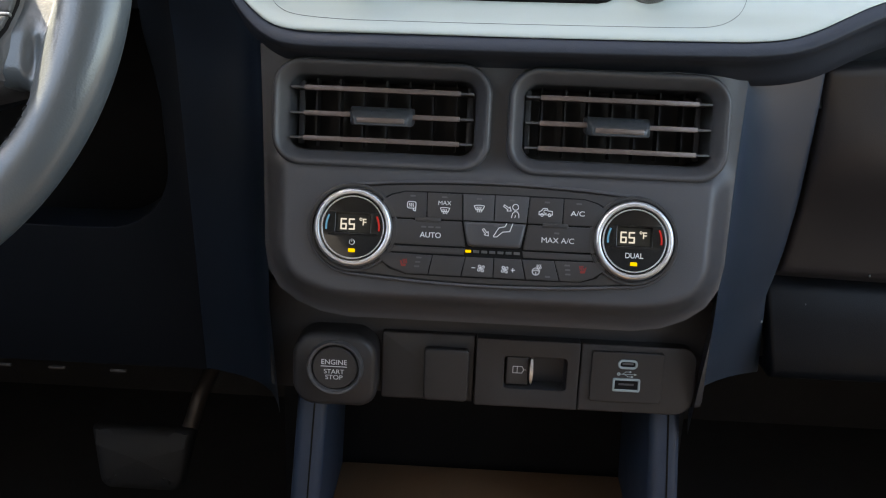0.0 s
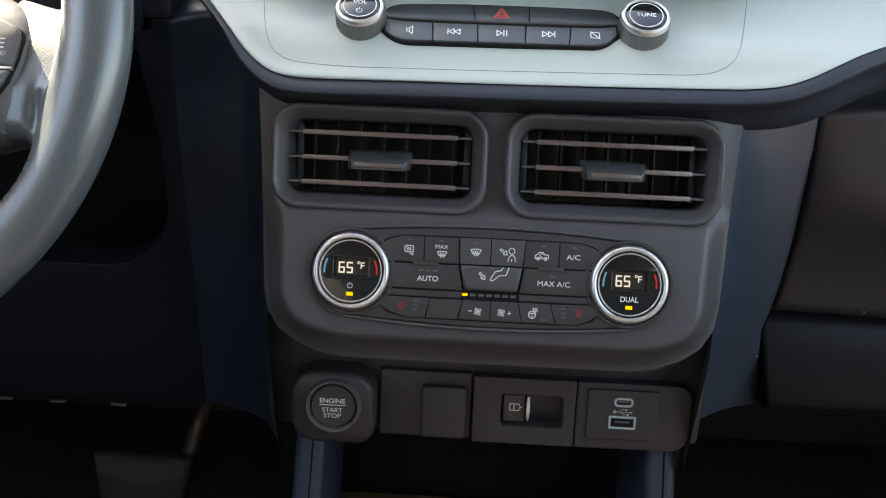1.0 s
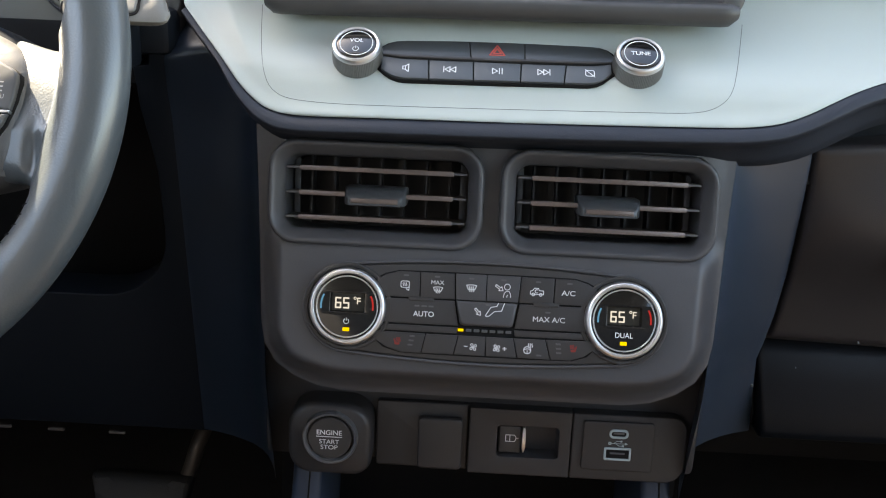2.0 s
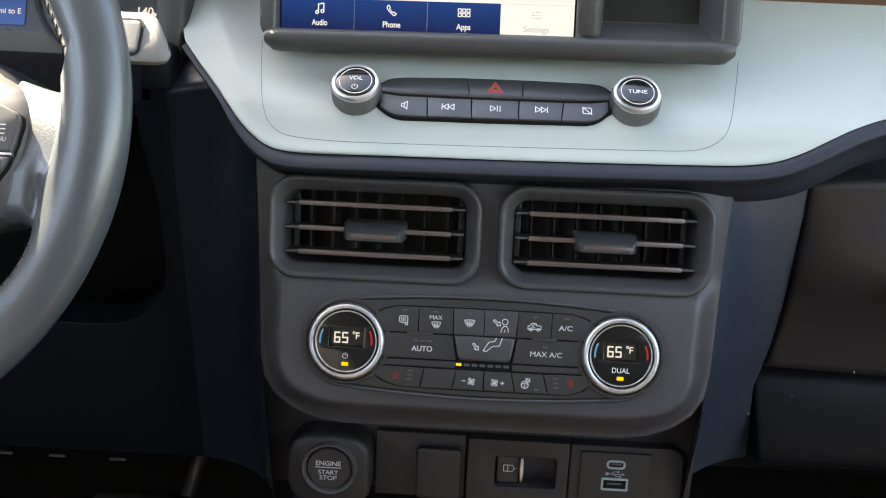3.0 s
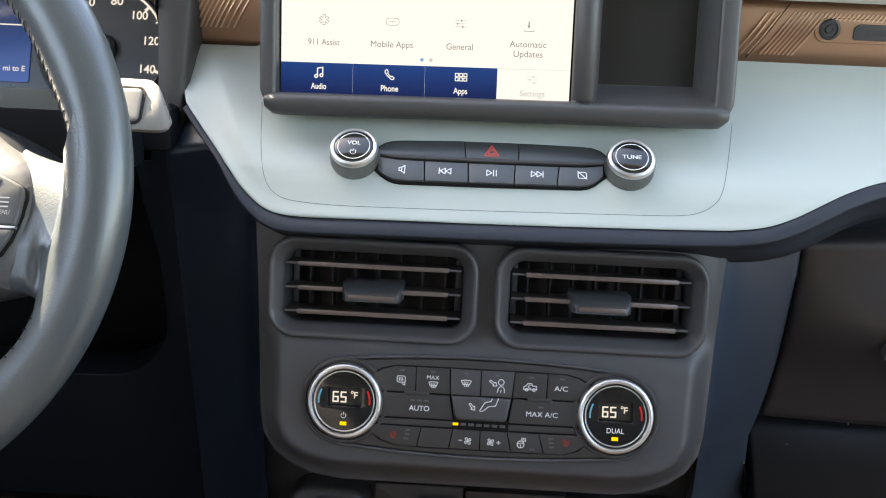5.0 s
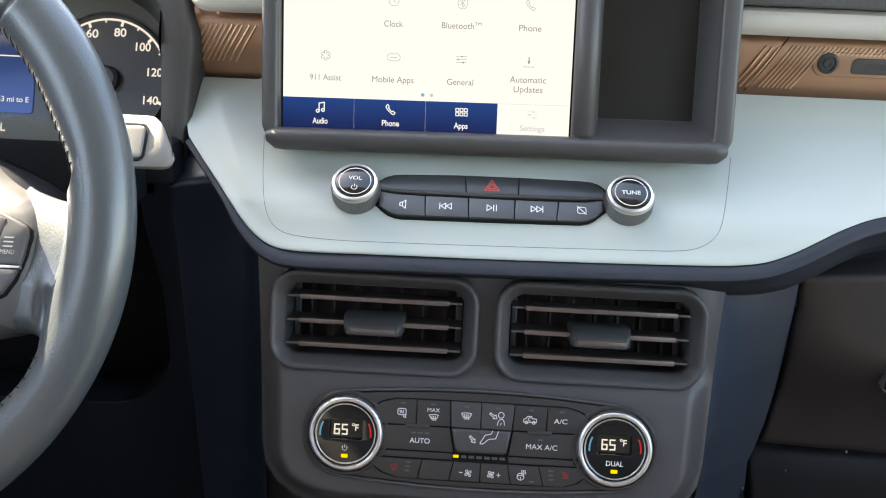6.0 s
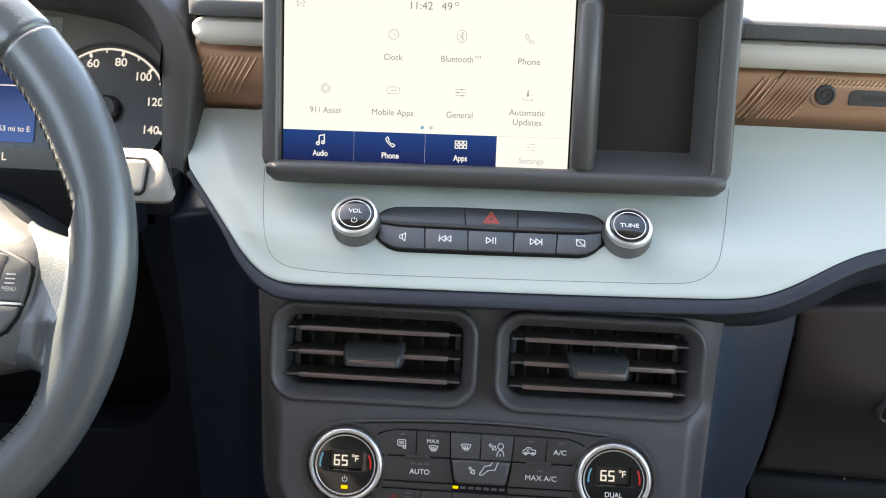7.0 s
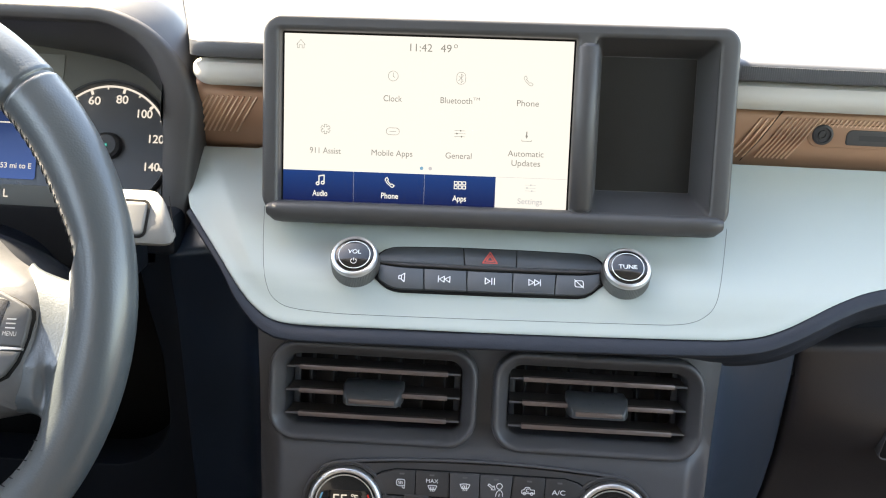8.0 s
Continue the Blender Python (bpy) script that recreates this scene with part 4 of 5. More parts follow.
hole_s = rounded(SCREEN[0] - 0.0012, SCREEN[1] - 0.0012, SCREEN[2] + 0.0012, SCREEN[3] + 0.0012, 0.0012, 4)
hole_p = rounded(*POCKET, 0.003, 4)
plate(bm, [outer, hole_s, hole_p], -0.012, 0.0, 0.0028)
put("frame", bm, BEZEL, display, "dark plastic display frame", sharp=50)
bm = bmesh.new()
base = rounded(-0.1425, -0.0055, 0.1425, 0.1148, 0.0115, 10)
rings = band(bm, [[(x, y, z) for x, y in inset(base, d)] for d, z in ((0, -0.0115), (0.001, -0.03), (0.004, -0.05))])
bm.faces.new(rings[-1])
put("back_shell", bm, BEZEL, display, "rounded back of the display")
bm = bmesh.new()
loops = []
for i in range(11):
    a = math.pi * i / 10
    row = []
    for x in np.linspace(-0.1392, 0.1392, 60):
        k = 1 - 0.30 * max(0.0, (abs(x) - 0.1330) / 0.0062) ** 2
        row.append((x, -0.0022 - (0.0086 * (1 - 0.5 * max(0.0, (abs(x) - 0.131) / 0.011) ** 2) if i < 6 else 0.0052) * math.cos(a) * k, -0.004 + 0.0080 * math.sin(a) * k))
    loops.append(row)
sheet(bm, loops)
put("lower_lip", bm, BEZEL, display, "rounded lower lip of the frame", sharp=70)
bm = bmesh.new()
x0, y0, x1, y1 = POCKET
back = rounded(0.0640, 0.0145, 0.1228, 0.0975, 0.001, 4)
band(bm, [[(x, y, -0.001) for x, y in hole_p], [(x, y, -0.026) for x, y in back]])
put("pocket_sides", bm, BEZEL, display, "sloping sides of the open pocket")
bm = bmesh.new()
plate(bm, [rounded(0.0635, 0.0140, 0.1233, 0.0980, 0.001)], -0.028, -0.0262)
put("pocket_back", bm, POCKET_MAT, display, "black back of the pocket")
bm = bmesh.new()
plate(bm, [rounded(0.0634, 0.0139, 0.1234, 0.0981, 0.0012), rounded(0.0641, 0.0146, 0.1227, 0.0974, 0.0008)], -0.0262, -0.0254)
put("pocket_edge", bm, LIGHT_BUTTON, display, "thin pale edge round the pocket's back")
bm = bmesh.new()
loops = []
for i in range(13):
    a = math.pi * i / 12
    loops.append([(0.0530 - 0.0074 * math.cos(a) * s, y, -0.004 + 0.0062 * math.sin(a) * s) for y, s in ((0.0020, 0.3), (0.0026, 0.75), (0.0045, 1.0), (0.1005, 1.0), (0.1030, 0.75), (0.1036, 0.3))])
sheet(bm, loops)
put("divider_post", bm, BEZEL, display, "rounded post between screen and pocket", sharp=70)
bm = bmesh.new()
plate(bm, [rounded(SCREEN[0] - 0.003, SCREEN[1] - 0.003, SCREEN[2] + 0.003, SCREEN[3] + 0.003, 0.001)], -0.012, -0.0102)
put("screen_border", bm, GLOSS, display, "black glass border")
bm = bmesh.new()
plate(bm, [rounded(*SCREEN, 0.0002, 2)], -0.0103, -0.0099)
screen = put("screen", bm, PAPER, display, "lit pale settings page")
SW = -0.0097
# the foot of the page: three blue tabs and a pale one
for k in range(3):
    bm = bmesh.new()
    x0 = SCREEN[0] + 0.0440 * k
    plate(bm, [rounded(x0 + (0.00004 if k else 0), SCREEN[1], x0 + 0.04396, 0.0214, 0.0001, 1)], -0.0099, SW)
    put("tab", bm, BLUE, screen, "blue menu tab")

# ---- instrument cluster ----
cluster = thing("instrument_cluster", "dark instrument cluster with a round speedometer under a hooded cowl", "instrument cluster", plane_at(-0.267, 0.6285, 0.6936, 0.40))
bm = bmesh.new()
plate(bm, [rounded(-0.20, -0.062, 0.0388, 0.075, 0.01)], -0.01, 0.0)
put("dial_plate", bm, FACE, cluster, "dark dial plate")
bm = bmesh.new()
stroke(bm, arc(0, 0, 0.0418, 150, -6, 60), 0.0015, 0.0008)
put("scale_line", bm, CLUSTER_WHITE, cluster, "white curved scale line")
bm = bmesh.new()
lathe(bm, [(0.0455, 0.0), (0.0450, 0.004), (0.0440, 0.005), (0.0432, 0.004), (0.0430, 0.0)], n=72, cap=False)
put("dial_rim", bm, LIGHT_BUTTON, cluster, "thin grey dial rim")
# graduations every ten, figures every twenty
for k in range(15):
    mph = 20 + 10 * k
    a = 78 + (80 - mph) * 1.66
    if mph > 140:
        continue
    r0 = 0.0385 if k % 2 == 0 else 0.0397
    bm = bmesh.new()
    stroke(bm, [(r0 * math.cos(radians(a)), r0 * math.sin(radians(a))), (0.0418 * math.cos(radians(a)), 0.0418 * math.sin(radians(a)))], 0.0020 if k % 2 == 0 else 0.0010, 0.0008)
    put("graduation", bm, CLUSTER_WHITE, cluster)
    if k % 2 == 0:
        lettering(cluster, str(mph), 0.0343 * math.cos(radians(a)) - (0.0012 if mph >= 100 else 0), 0.0343 * math.sin(radians(a)) - 0.0005, 0.0056, CLUSTER_WHITE, 0.0008, width=0.0085 if mph < 100 else 0.0105, bold=0.00014)
bm = bmesh.new()
lathe(bm, [(0.0095, 0.0), (0.0090, 0.005), (0.0070, 0.007), (0.0, 0.007)], n=32, cap=False)
put("needle_hub", bm, DARKER, cluster, "dark needle hub")
bm = bmesh.new()
plate(bm, [mm([(-30, -12.2), (-29.5, -13.2), (1.5, -0.8), (1.2, 0.8)])], 0.0075, 0.0085)
put("needle", bm, NEEDLE, cluster, "teal lit needle")
bm = bmesh.new()
plate(bm, [rounded(-0.160, -0.026, -0.0505, 0.042, 0.002)], 0.0004, 0.0012)
info = put("info_screen", bm, CLUSTER_BLUE, cluster, "blue lit information screen")
bm = bmesh.new()
stroke(bm, [(-0.155, 0.0132), (-0.052, 0.0132)], 0.0009, 0.0015)
put("rule", bm, CLUSTER_WHITE, info, "pale line on the screen")
lettering(info, "53 mi to E", -0.0640, -0.0168, 0.0037, CLUSTER_WHITE, 0.0016, bold=0.00006)
lettering(cluster, "L", -0.0700, -0.0362, 0.0055, CLUSTER_WHITE, 0.0012, bold=0.0001)
# dark trim given the lighter panel grey to stand for its reflection
bm = bmesh.new()
plate(bm, [rounded(-0.20, -0.0450, 0.034, -0.0300, 0.002)], -0.004, 0.0008, 0.0004)
put("lower_trim", bm, UPPER, cluster, "trim below the dials, its reflection put in as grey")
# black plate painted in as the shade under the dial trim
bm = bmesh.new()
plate(bm, [rounded(-0.20, -0.085, 0.034, -0.0445, 0.004)], -0.004, 0.004, 0.001)
put("lower_shade", bm, GAP, cluster, "black plate for the shade below the dials")

# sloping shroud from the hood's lip down to the dials, and the panel above them
lip_line = spline([(-0.205, 0.0728), (-0.10, 0.0775), (-0.05, 0.0765), (-0.0005, 0.0735), (0.0295, 0.0685), (0.046, 0.0565), (0.0531, 0.0385), (0.0535, 0.015)], 40)
dial_line = spline([(-0.205, 0.0740), (-0.10, 0.0715), (-0.04, 0.0665), (-0.0005, 0.0605), (0.018, 0.0530), (0.0300, 0.0440), (0.0365, 0.0330), (0.0388, 0.015)], 40)
bm = bmesh.new()
sheet(bm, [[(a.x + (b.x - a.x) * t, a.y + (b.y - a.y) * t - 0.004 * math.sin(math.pi * t), 0.055 - 0.0545 * t) for t in (0, 0.15, 0.3, 0.5, 0.7, 0.85, 1.0)] for a, b in zip(lip_line, dial_line)])
put("shroud", bm, CHARCOAL, cluster, "dark sloping shroud inside the hood")
bm = bmesh.new()
patch(bm, [(p.x, p.y + 0.001) for p in dial_line if p.x > -0.19] + arc(0, 0, 0.0470, 26, 160, 40) + [(-0.0505, 0.043), (-0.19, 0.043)], 0.0007)
put("upper_panel", bm, UPPER, cluster, "greenish grey panel above the dials")
bm = bmesh.new()
plate(bm, [rounded(-0.075, 0.0440, -0.0352, 0.0625, 0.001)], 0.0, 0.0018, 0.0004)
put("side_panel", bm, SIDE, cluster, "paler grey panel between the dials")

cowl = thing("instrument_cowl", "charcoal hood round the instruments", "cowl", plane_at(-0.3675, 0.585, 0.72, 0.18))
bm = bmesh.new()
lip_in = rounded(-0.1536, -0.12, 0.1536, 0.0650, (0.03, 0.014, 0.045, 0.045), 14)
lip_out = rounded(-0.1772, -0.13, 0.1772, 0.0758, (0.03, 0.014, 0.070, 0.070), 14)


lip_out = [(x - math.copysign(0.10 * max(0.0, -v), x), v) for x, v in lip_out]


def between(t, w):
    return [(a[0] * (1 - t) + b[0] * t, a[1] * (1 - t) + b[1] * t - 0.004 * (min(1.0, abs(a[0]) / 0.13) ** 2 if a[1] > 0.02 else 0), w) for a, b in zip(lip_out, lip_in)]


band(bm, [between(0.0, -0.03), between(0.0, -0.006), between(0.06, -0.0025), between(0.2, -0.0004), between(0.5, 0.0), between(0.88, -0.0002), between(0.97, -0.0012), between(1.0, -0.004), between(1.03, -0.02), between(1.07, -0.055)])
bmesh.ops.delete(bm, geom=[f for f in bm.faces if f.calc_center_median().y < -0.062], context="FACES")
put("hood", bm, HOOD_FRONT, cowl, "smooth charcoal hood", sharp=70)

# smooth shell running back from the hood
bm = bmesh.new()
square = rounded(-0.1790, -0.13, 0.1790, 0.0775, (0.03, 0.014, 0.056, 0.056), 14)
crest = sorted([(p, q) for p, q in zip(between(0.02, 0.0), square) if p[1] > -0.07], key=lambda p: math.atan2(p[0][1] + 0.07, p[0][0]))
side = [((0.1772 + 0.10 * v, v), (0.1772 + 0.10 * v, v)) for v in (-0.075, -0.05, -0.025)]
crest = side + crest + [((-a[0], a[1]), (-b[0], b[1])) for a, b in side[::-1]]
rows = []
for w, rise in ((-0.0035, -0.0004), (-0.007, 0.0032), (-0.013, 0.0066), (-0.022, 0.0098), (-0.04, 0.0140), (-0.08, 0.0225), (-0.2, 0.044), (-0.45, 0.085), (-0.66, 0.112)):
    t = min(1.0, (-w - 0.0035) / 0.022)
    row = [(p[0] * (1 - t) + q[0] * t, p[1] * (1 - t) + q[1] * t) for p, q in crest]
    rows.append([(x + 0.34 * w * max(0.0, min(1.0, x / 0.1754)), v + rise * max(0.0, min(1.0, (v + 0.02) / 0.06)), w) for x, v in row])
sheet(bm, rows)
put("hood_top", bm, HOOD, cowl, "smooth pad running back from the hood", sharp=70)

# ---- column, stalk ----
column = thing("steering_column", "dark navy steering column shroud", "steering column")
bm = bmesh.new()
loops = []
for y, s in ((0.495, 0.80), (0.505, 0.93), (0.522, 1.0), (0.530, 0.99), (0.536, 0.93), (0.548, 0.72), (0.57, 0.60), (0.64, 0.55)):
    loops.append([(-0.3702 + 0.132 * s * math.cos(t), y, 0.610 + 0.060 * s * math.sin(t)) for t in np.linspace(0, 2 * math.pi, 48, endpoint=False)])
rings = band(bm, loops)
bm.faces.new(rings[0])
put("shroud", bm, NAVY_SHADED, column, "rounded column shroud", sharp=60)

stalk = thing("wiper_stalk", "pale sunlit control stalk behind the steering wheel", "stalk")
bm = bmesh.new()
prof = [(0.552, 0.6845), (0.536, 0.6892), (0.5275, 0.6888), (0.5235, 0.6870), (0.5088, 0.6685), (0.5080, 0.6655), (0.5100, 0.6635), (0.515, 0.6625), (0.552, 0.6660)]
loops = []
for x, s in ((-0.236, 0.80), (-0.234, 0.97), (-0.230, 1.0), (-0.1915, 1.0), (-0.1880, 0.985), (-0.1855, 0.94), (-0.1842, 0.86), (-0.1838, 0.70)):
    # the end cap turns away towards the column
    loops.append([(x - 0.55 * (y - 0.508) * max(0.0, min(1.0, (x + 0.246) / 0.05)), 0.5300 + (y - 0.5300) * s, 0.676 + (z - 0.676) * s) for y, z in prof])
rings = band(bm, loops)
bm.faces.new(rings[-1])
bm.faces.new(rings[0])
body = put("body", bm, STALK, stalk, "rounded stalk end", sharp=50)
bm = bmesh.new()
tube(bm, [(-0.1905 + 0.0032 * k, 0.5262 - 0.0068 * k, 0.6890 - 0.0090 * k) for k in range(3)], 0.0002, 6)
put("end_cap_joint", bm, GAP, body, "fine joint of the stalk's end cap")
bm = bmesh.new()
plate(bm, [rounded(-0.018, -0.0105, 0.0150, 0.0100, 0.0030)], -0.004, 0.0012, 0.0012)
face = put("end_switch", bm, STALK, stalk, "flat switch on the stalk")
face.matrix_basis = plane_at(-0.2165, 0.5158, 0.6780, 0.79)
bm = bmesh.new()
plate(bm, [rounded(-0.0195, -0.0120, 0.0165, 0.0115, 0.0042), rounded(-0.0183, -0.0108, 0.0153, 0.0103, 0.0032)], -0.003, 0.0004)
put("switch_joint", bm, GAP, face, "dark joint round the switch")
bm = bmesh.new()
tube(bm, [(-0.228, 0.548, 0.676), (-0.236, 0.551, 0.675), (-0.244, 0.555, 0.673)], 0.006, 12)
put("arm", bm, NAVY_SHADED, stalk, "dark stalk arm")
bm = bmesh.new()
box(bm, -0.232, 0.530, 0.634, -0.2155, 0.556, 0.664, 0.004)
put("stalk_collar", bm, NAVY_SHADED, stalk, "dark collar below the stalk")
bm = bmesh.new()
box(bm, -0.262, 0.556, 0.640, -0.1985, 0.604, 0.668, 0.006)
put("column_cover", bm, NAVY_SHADED, column, "dark cover between column and dash")

# ---- steering wheel ----
WHEEL = plane_at(-0.3702, 0.4566, 0.6415, 0.40)
wheel = thing("steering_wheel", "grey leather steering wheel with stitched rim and a sunlit spoke", "steering wheel", WHEEL)
R0, RW, RD = 0.1655, 0.0172, 0.0155
bm = bmesh.new()
loops = []
SEAMS = (45.6, 134.0)
angles = sorted([2.0 * i for i in range(180)] + [g + d for g in SEAMS for d in (-1.7, -1.2, -0.8, -0.5, -0.25, 0.01, 0.25, 0.5, 0.8, 1.2, 1.7)])
for deg0 in angles:
    a = radians(deg0)
    lp = []
    for k in range(24):
        b = 2 * math.pi * k / 24
        cr, sr = math.cos(b), math.sin(b)
        # slightly flattened front, fuller on the inner side
        deg = (math.degrees(a) + 180) % 360 - 180
        thin = 0.22 * math.exp(-((deg - 11) / 8) ** 2) + 0.22 * math.exp(-((deg + 30) / 9) ** 2)
        r = R0 + RW * cr * (1.0 if cr > 0 else 1.05 - thin)
        z = RD * sr
        dip = 1.0
        for seam in SEAMS:
            g = (math.degrees(a) - seam + 180) % 360 - 180
            dip -= 0.10 * math.exp(-(g / 0.42) ** 2) - 0.012 * math.exp(-((abs(g) - 1.1) / 0.5) ** 2)
        lp.append(((R0 + (r - R0) * dip) * math.cos(a), (R0 + (r - R0) * dip) * math.sin(a), z * dip))
    loops.append(lp)
loops.append(loops[0])
band(bm, loops)
bmesh.ops.remove_doubles(bm, verts=bm.verts, dist=1e-6)
rim = put("rim", bm, HIDE, wheel, "dark grey grained leather rim", sharp=80)
# stitches along the inner side
bm = bmesh.new()
for i in range(140):
    a = radians(-150 + 300 * i / 140)
    if abs(math.degrees(a) + 6) < 18:
        continue
    b = radians(148)
    deg = math.degrees(a)
    r = R0 + RW * (1.05 - 0.22 * math.exp(-((deg - 11) / 8) ** 2) - 0.22 * math.exp(-((deg + 30) / 9) ** 2)) * math.cos(b)
    z = RD * math.sin(b)
    d = Vector((math.cos(a), math.sin(a), 0))
    t = Vector((-math.sin(a), math.cos(a), 0))
    p = d * r + Vector((0, 0, z + 0.0002))
    out = Vector((d.x * math.cos(b), d.y * math.cos(b), math.sin(b)))
    across = t.cross(out)
    tube(bm, [p - across * 0.0030 - t * 0.0014, p - across * 0.0012 - t * 0.0005 + out * 0.0003, p + across * 0.0012 + t * 0.0005 + out * 0.0003, p + across * 0.0030 + t * 0.0014], 0.00034, 6)
tagged(put("stitching", bm, THREAD, rim, "dark grey cross stitching"), kind="stuff")
# leather spoke, its face flowing up into the rim
SPOKE_TOP = [(0.106, 0.0270), (0.120, 0.0222), (0.127, 0.0200), (0.1320, 0.0186), (0.1360, 0.0176), (0.1435, 0.0172), (0.1470, 0.0195), (0.1505, 0.0240), (0.1525, 0.0310), (0.1560, 0.0400), (0.1655, 0.0480)]
SPOKE_LOW = [(0.106, -0.0545), (0.130, -0.0545), (0.1345, -0.0560), (0.1375, -0.0600), (0.1405, -0.0660), (0.1455, -0.0730), (0.1520, -0.0760), (0.1655, -0.0700)]


def spoke_height(u, v):
    """The front of the spoke: a soft bulge that rises to meet the rounded rim."""
    r = math.hypot(u, v)
    inner = RW * (1.05 - 0.22 * math.exp(-((math.degrees(math.atan2(v, u)) + 30) / 9) ** 2))
    q = (R0 - r) / (inner if r < R0 else RW)
    rim_front = RD * math.sqrt(1 - q * q) if abs(q) < 0.985 else RD * 0.17 - (abs(q) - 0.985) * 0.10
    top, low = curve_of(SPOKE_TOP, u) - v, v - curve_of(SPOKE_LOW, u)
    face = 0.0055 + 0.10 * (u - 0.140) - 0.30 * max(0.0, v + 0.028) - 2.0 * min(0.0, v + 0.036) ** 2
    face -= 0.0030 * math.exp(-((u - 0.1375) / 0.0035) ** 2 - ((v + 0.040) / 0.012) ** 2)
    # a long rounded shoulder above, a short one below
    for d, reach, depth in ((top, 0.030, 0.009), (low, 0.010, 0.008)):
        if d < reach:
            face -= depth * (1 - math.sqrt(max(0.0, 1 - (1 - max(0.0, d) / reach) ** 2)))
    k = 0.0105
    return max(face, rim_front) + max(0.0, k - abs(face - rim_front)) ** 2 / (4 * k) - 0.0004


bm = bmesh.new()
rows = []
for u in np.linspace(0.108, 0.1645, 64):
    top, low = curve_of(SPOKE_TOP, u), curve_of(SPOKE_LOW, u)
    col = [(u, low, -0.0115)]
    for k in range(73):
        v = low + (top - low) * (0.5 - 0.5 * math.cos(math.pi * k / 72))
        col.append((u, v, spoke_height(u, v) - 45 * max(0.0, 0.124 - u) ** 2))
    rows.append(col + [(u, top, min(-0.0115, col[-1][2] - 0.002))])
sheet(bm, rows)
put("spoke", bm, HIDE, wheel, "leather-wrapped spoke", sharp=80)
# hub cover and the switch surround beside it
HUB_EDGE = mm([(118.8, 17.8), (124.2, 12.6), (128.3, 6.0), (130.5, 0.6), (132.0, -11.4), (131.2, -26.4), (129.6, -36.9), (127.4, -49.2), (126.4, -53.3)])
hub = [(p.x, p.y) for p in spline(HUB_EDGE + mm([(116, -57.5), (70, -66), (0, -70), (-70, -62), (-110, -50), (-124, -20), (-121, 12), (-100, 33), (-60, 60), (0, 72), (60, 52), (94.0, 30.6), (107.0, 23.9), (118.8, 17.8)]), 6)][:-1]
bm = bmesh.new()
hub = hub[::-1] if area(hub) < 0 else hub
loops = [[(x, y, z) for x, y in inset(hub, d)] for d, z in ((0.001, -0.016), (0, -0.002), (0.0004, 0.0025), (0.0014, 0.0062), (0.0032, 0.0090), (0.0060, 0.0112))]
loops += [[(x * k, y * k, z) for x, y in inset(hub, 0.006)] for k, z in ((0.95, 0.0132), (0.88, 0.0152), (0.76, 0.0170), (0.5, 0.0180))]
rings = band(bm, loops)
bm.faces.new(rings[-1])
for q in bm.verts:
    q.co.z -= 0.006 + 0.12 * max(0.0, q.co.y + 0.035) + 4.4 * max(0.0, q.co.y + 0.025) ** 2 + 14 * min(0.0, q.co.y + 0.036) ** 2
put("hub", bm, HUB_SKIN, wheel, "smooth dark grey hub cover", sharp=70)
bm = bmesh.new()
pad = mm([(94, 10), (98, 16.5), (108, 13.4), (116.2, 10.7), (123.9, 7.3), (131.0, 3.9), (134.2, 1.0), (135.0, -3.3), (134.6, -13.5), (133.6, -20), (131.8, -27), (127.4, -35.4), (123.6, -38.0), (118, -39), (96, -39), (94, -20)])
plate(bm, [pad], 0.0, 0.0140, 0.002)
keys = put("switch_pad", bm, GAP, wheel, "black surround of the spoke switches")
keys.matrix_basis = pose(-0.0072, -0.0375, -0.0060, -12.5) @ Matrix.Translation((0, 0.035, 0))
bm = bmesh.new()
plate(bm, [inset(mm([(95, -19.3), (95, 15.4), (108, 12.2), (116.2, 9.6), (123.9, 6.2), (130.4, 3.0), (133.0, 0.5), (133.8, -3.3), (133.4, -13.5), (132.5, -19.0)][::-1])[::-1], 0.0003)], 0.0135, 0.0168, 0.0016)
upper = put("switch", bm, WHEEL_KEY, keys, "upper switch")
bm = bmesh.new()
plate(bm, [inset(mm([(95, -21.4), (132.2, -21.2), (130.4, -27), (126.2, -34.6), (122.9, -36.8), (117, -37.6), (96, -37.6)])[::-1], 0.0003)], 0.0135, 0.0168, 0.0016)
lower = put("switch", bm, WHEEL_KEY, keys, "lower switch")
bm = bmesh.new()
plate(bm, [mm([(97, -19.2), (132.9, -19.6), (132.6, -21.0), (124, -21.2), (97, -23.5)])], 0.0135, 0.0164, 0.0004)
put("bright_line", bm, SATIN, keys, "thin bright line between the switches")
bm = bmesh.new()
plate(bm, [mm([(112, 6.6), (118.4, 6.2), (121.8, 5.0), (118.8, -14.4), (112, -13)])], 0.0150, 0.0171, 0.0004)
put("rocker", bm, DARKER, upper, "dark rocker key")
lettering(upper, "MENU", 0.1252, -0.0126, 0.0024, WHEEL_PRINT, 0.01695, width=0.0074)
marks("menu_mark", upper, WHEEL_PRINT, 0.01695, [(False, [(122.6, y), (127.4, y)]) for y in (-9.6, -7.2, -4.8)], 0.0007)
marks("cruise_mark", lower, WHEEL_PRINT, 0.01695, [(False, [(118.0, -31), (122.4, -28)]), (False, [(118.6, -27.4), (121.8, -31.4)]), (True, arc(120.2, -29.4, 1.0, 0, 330, 8))], 0.0006)

# ---- switch row under the climate pod ----
LOW = plane_at(0, 0.5335, 0.40, 0.10)
row_panel = thing("switch_panel", "charcoal lower switch panel with a blank cap", "switch panel", LOW)
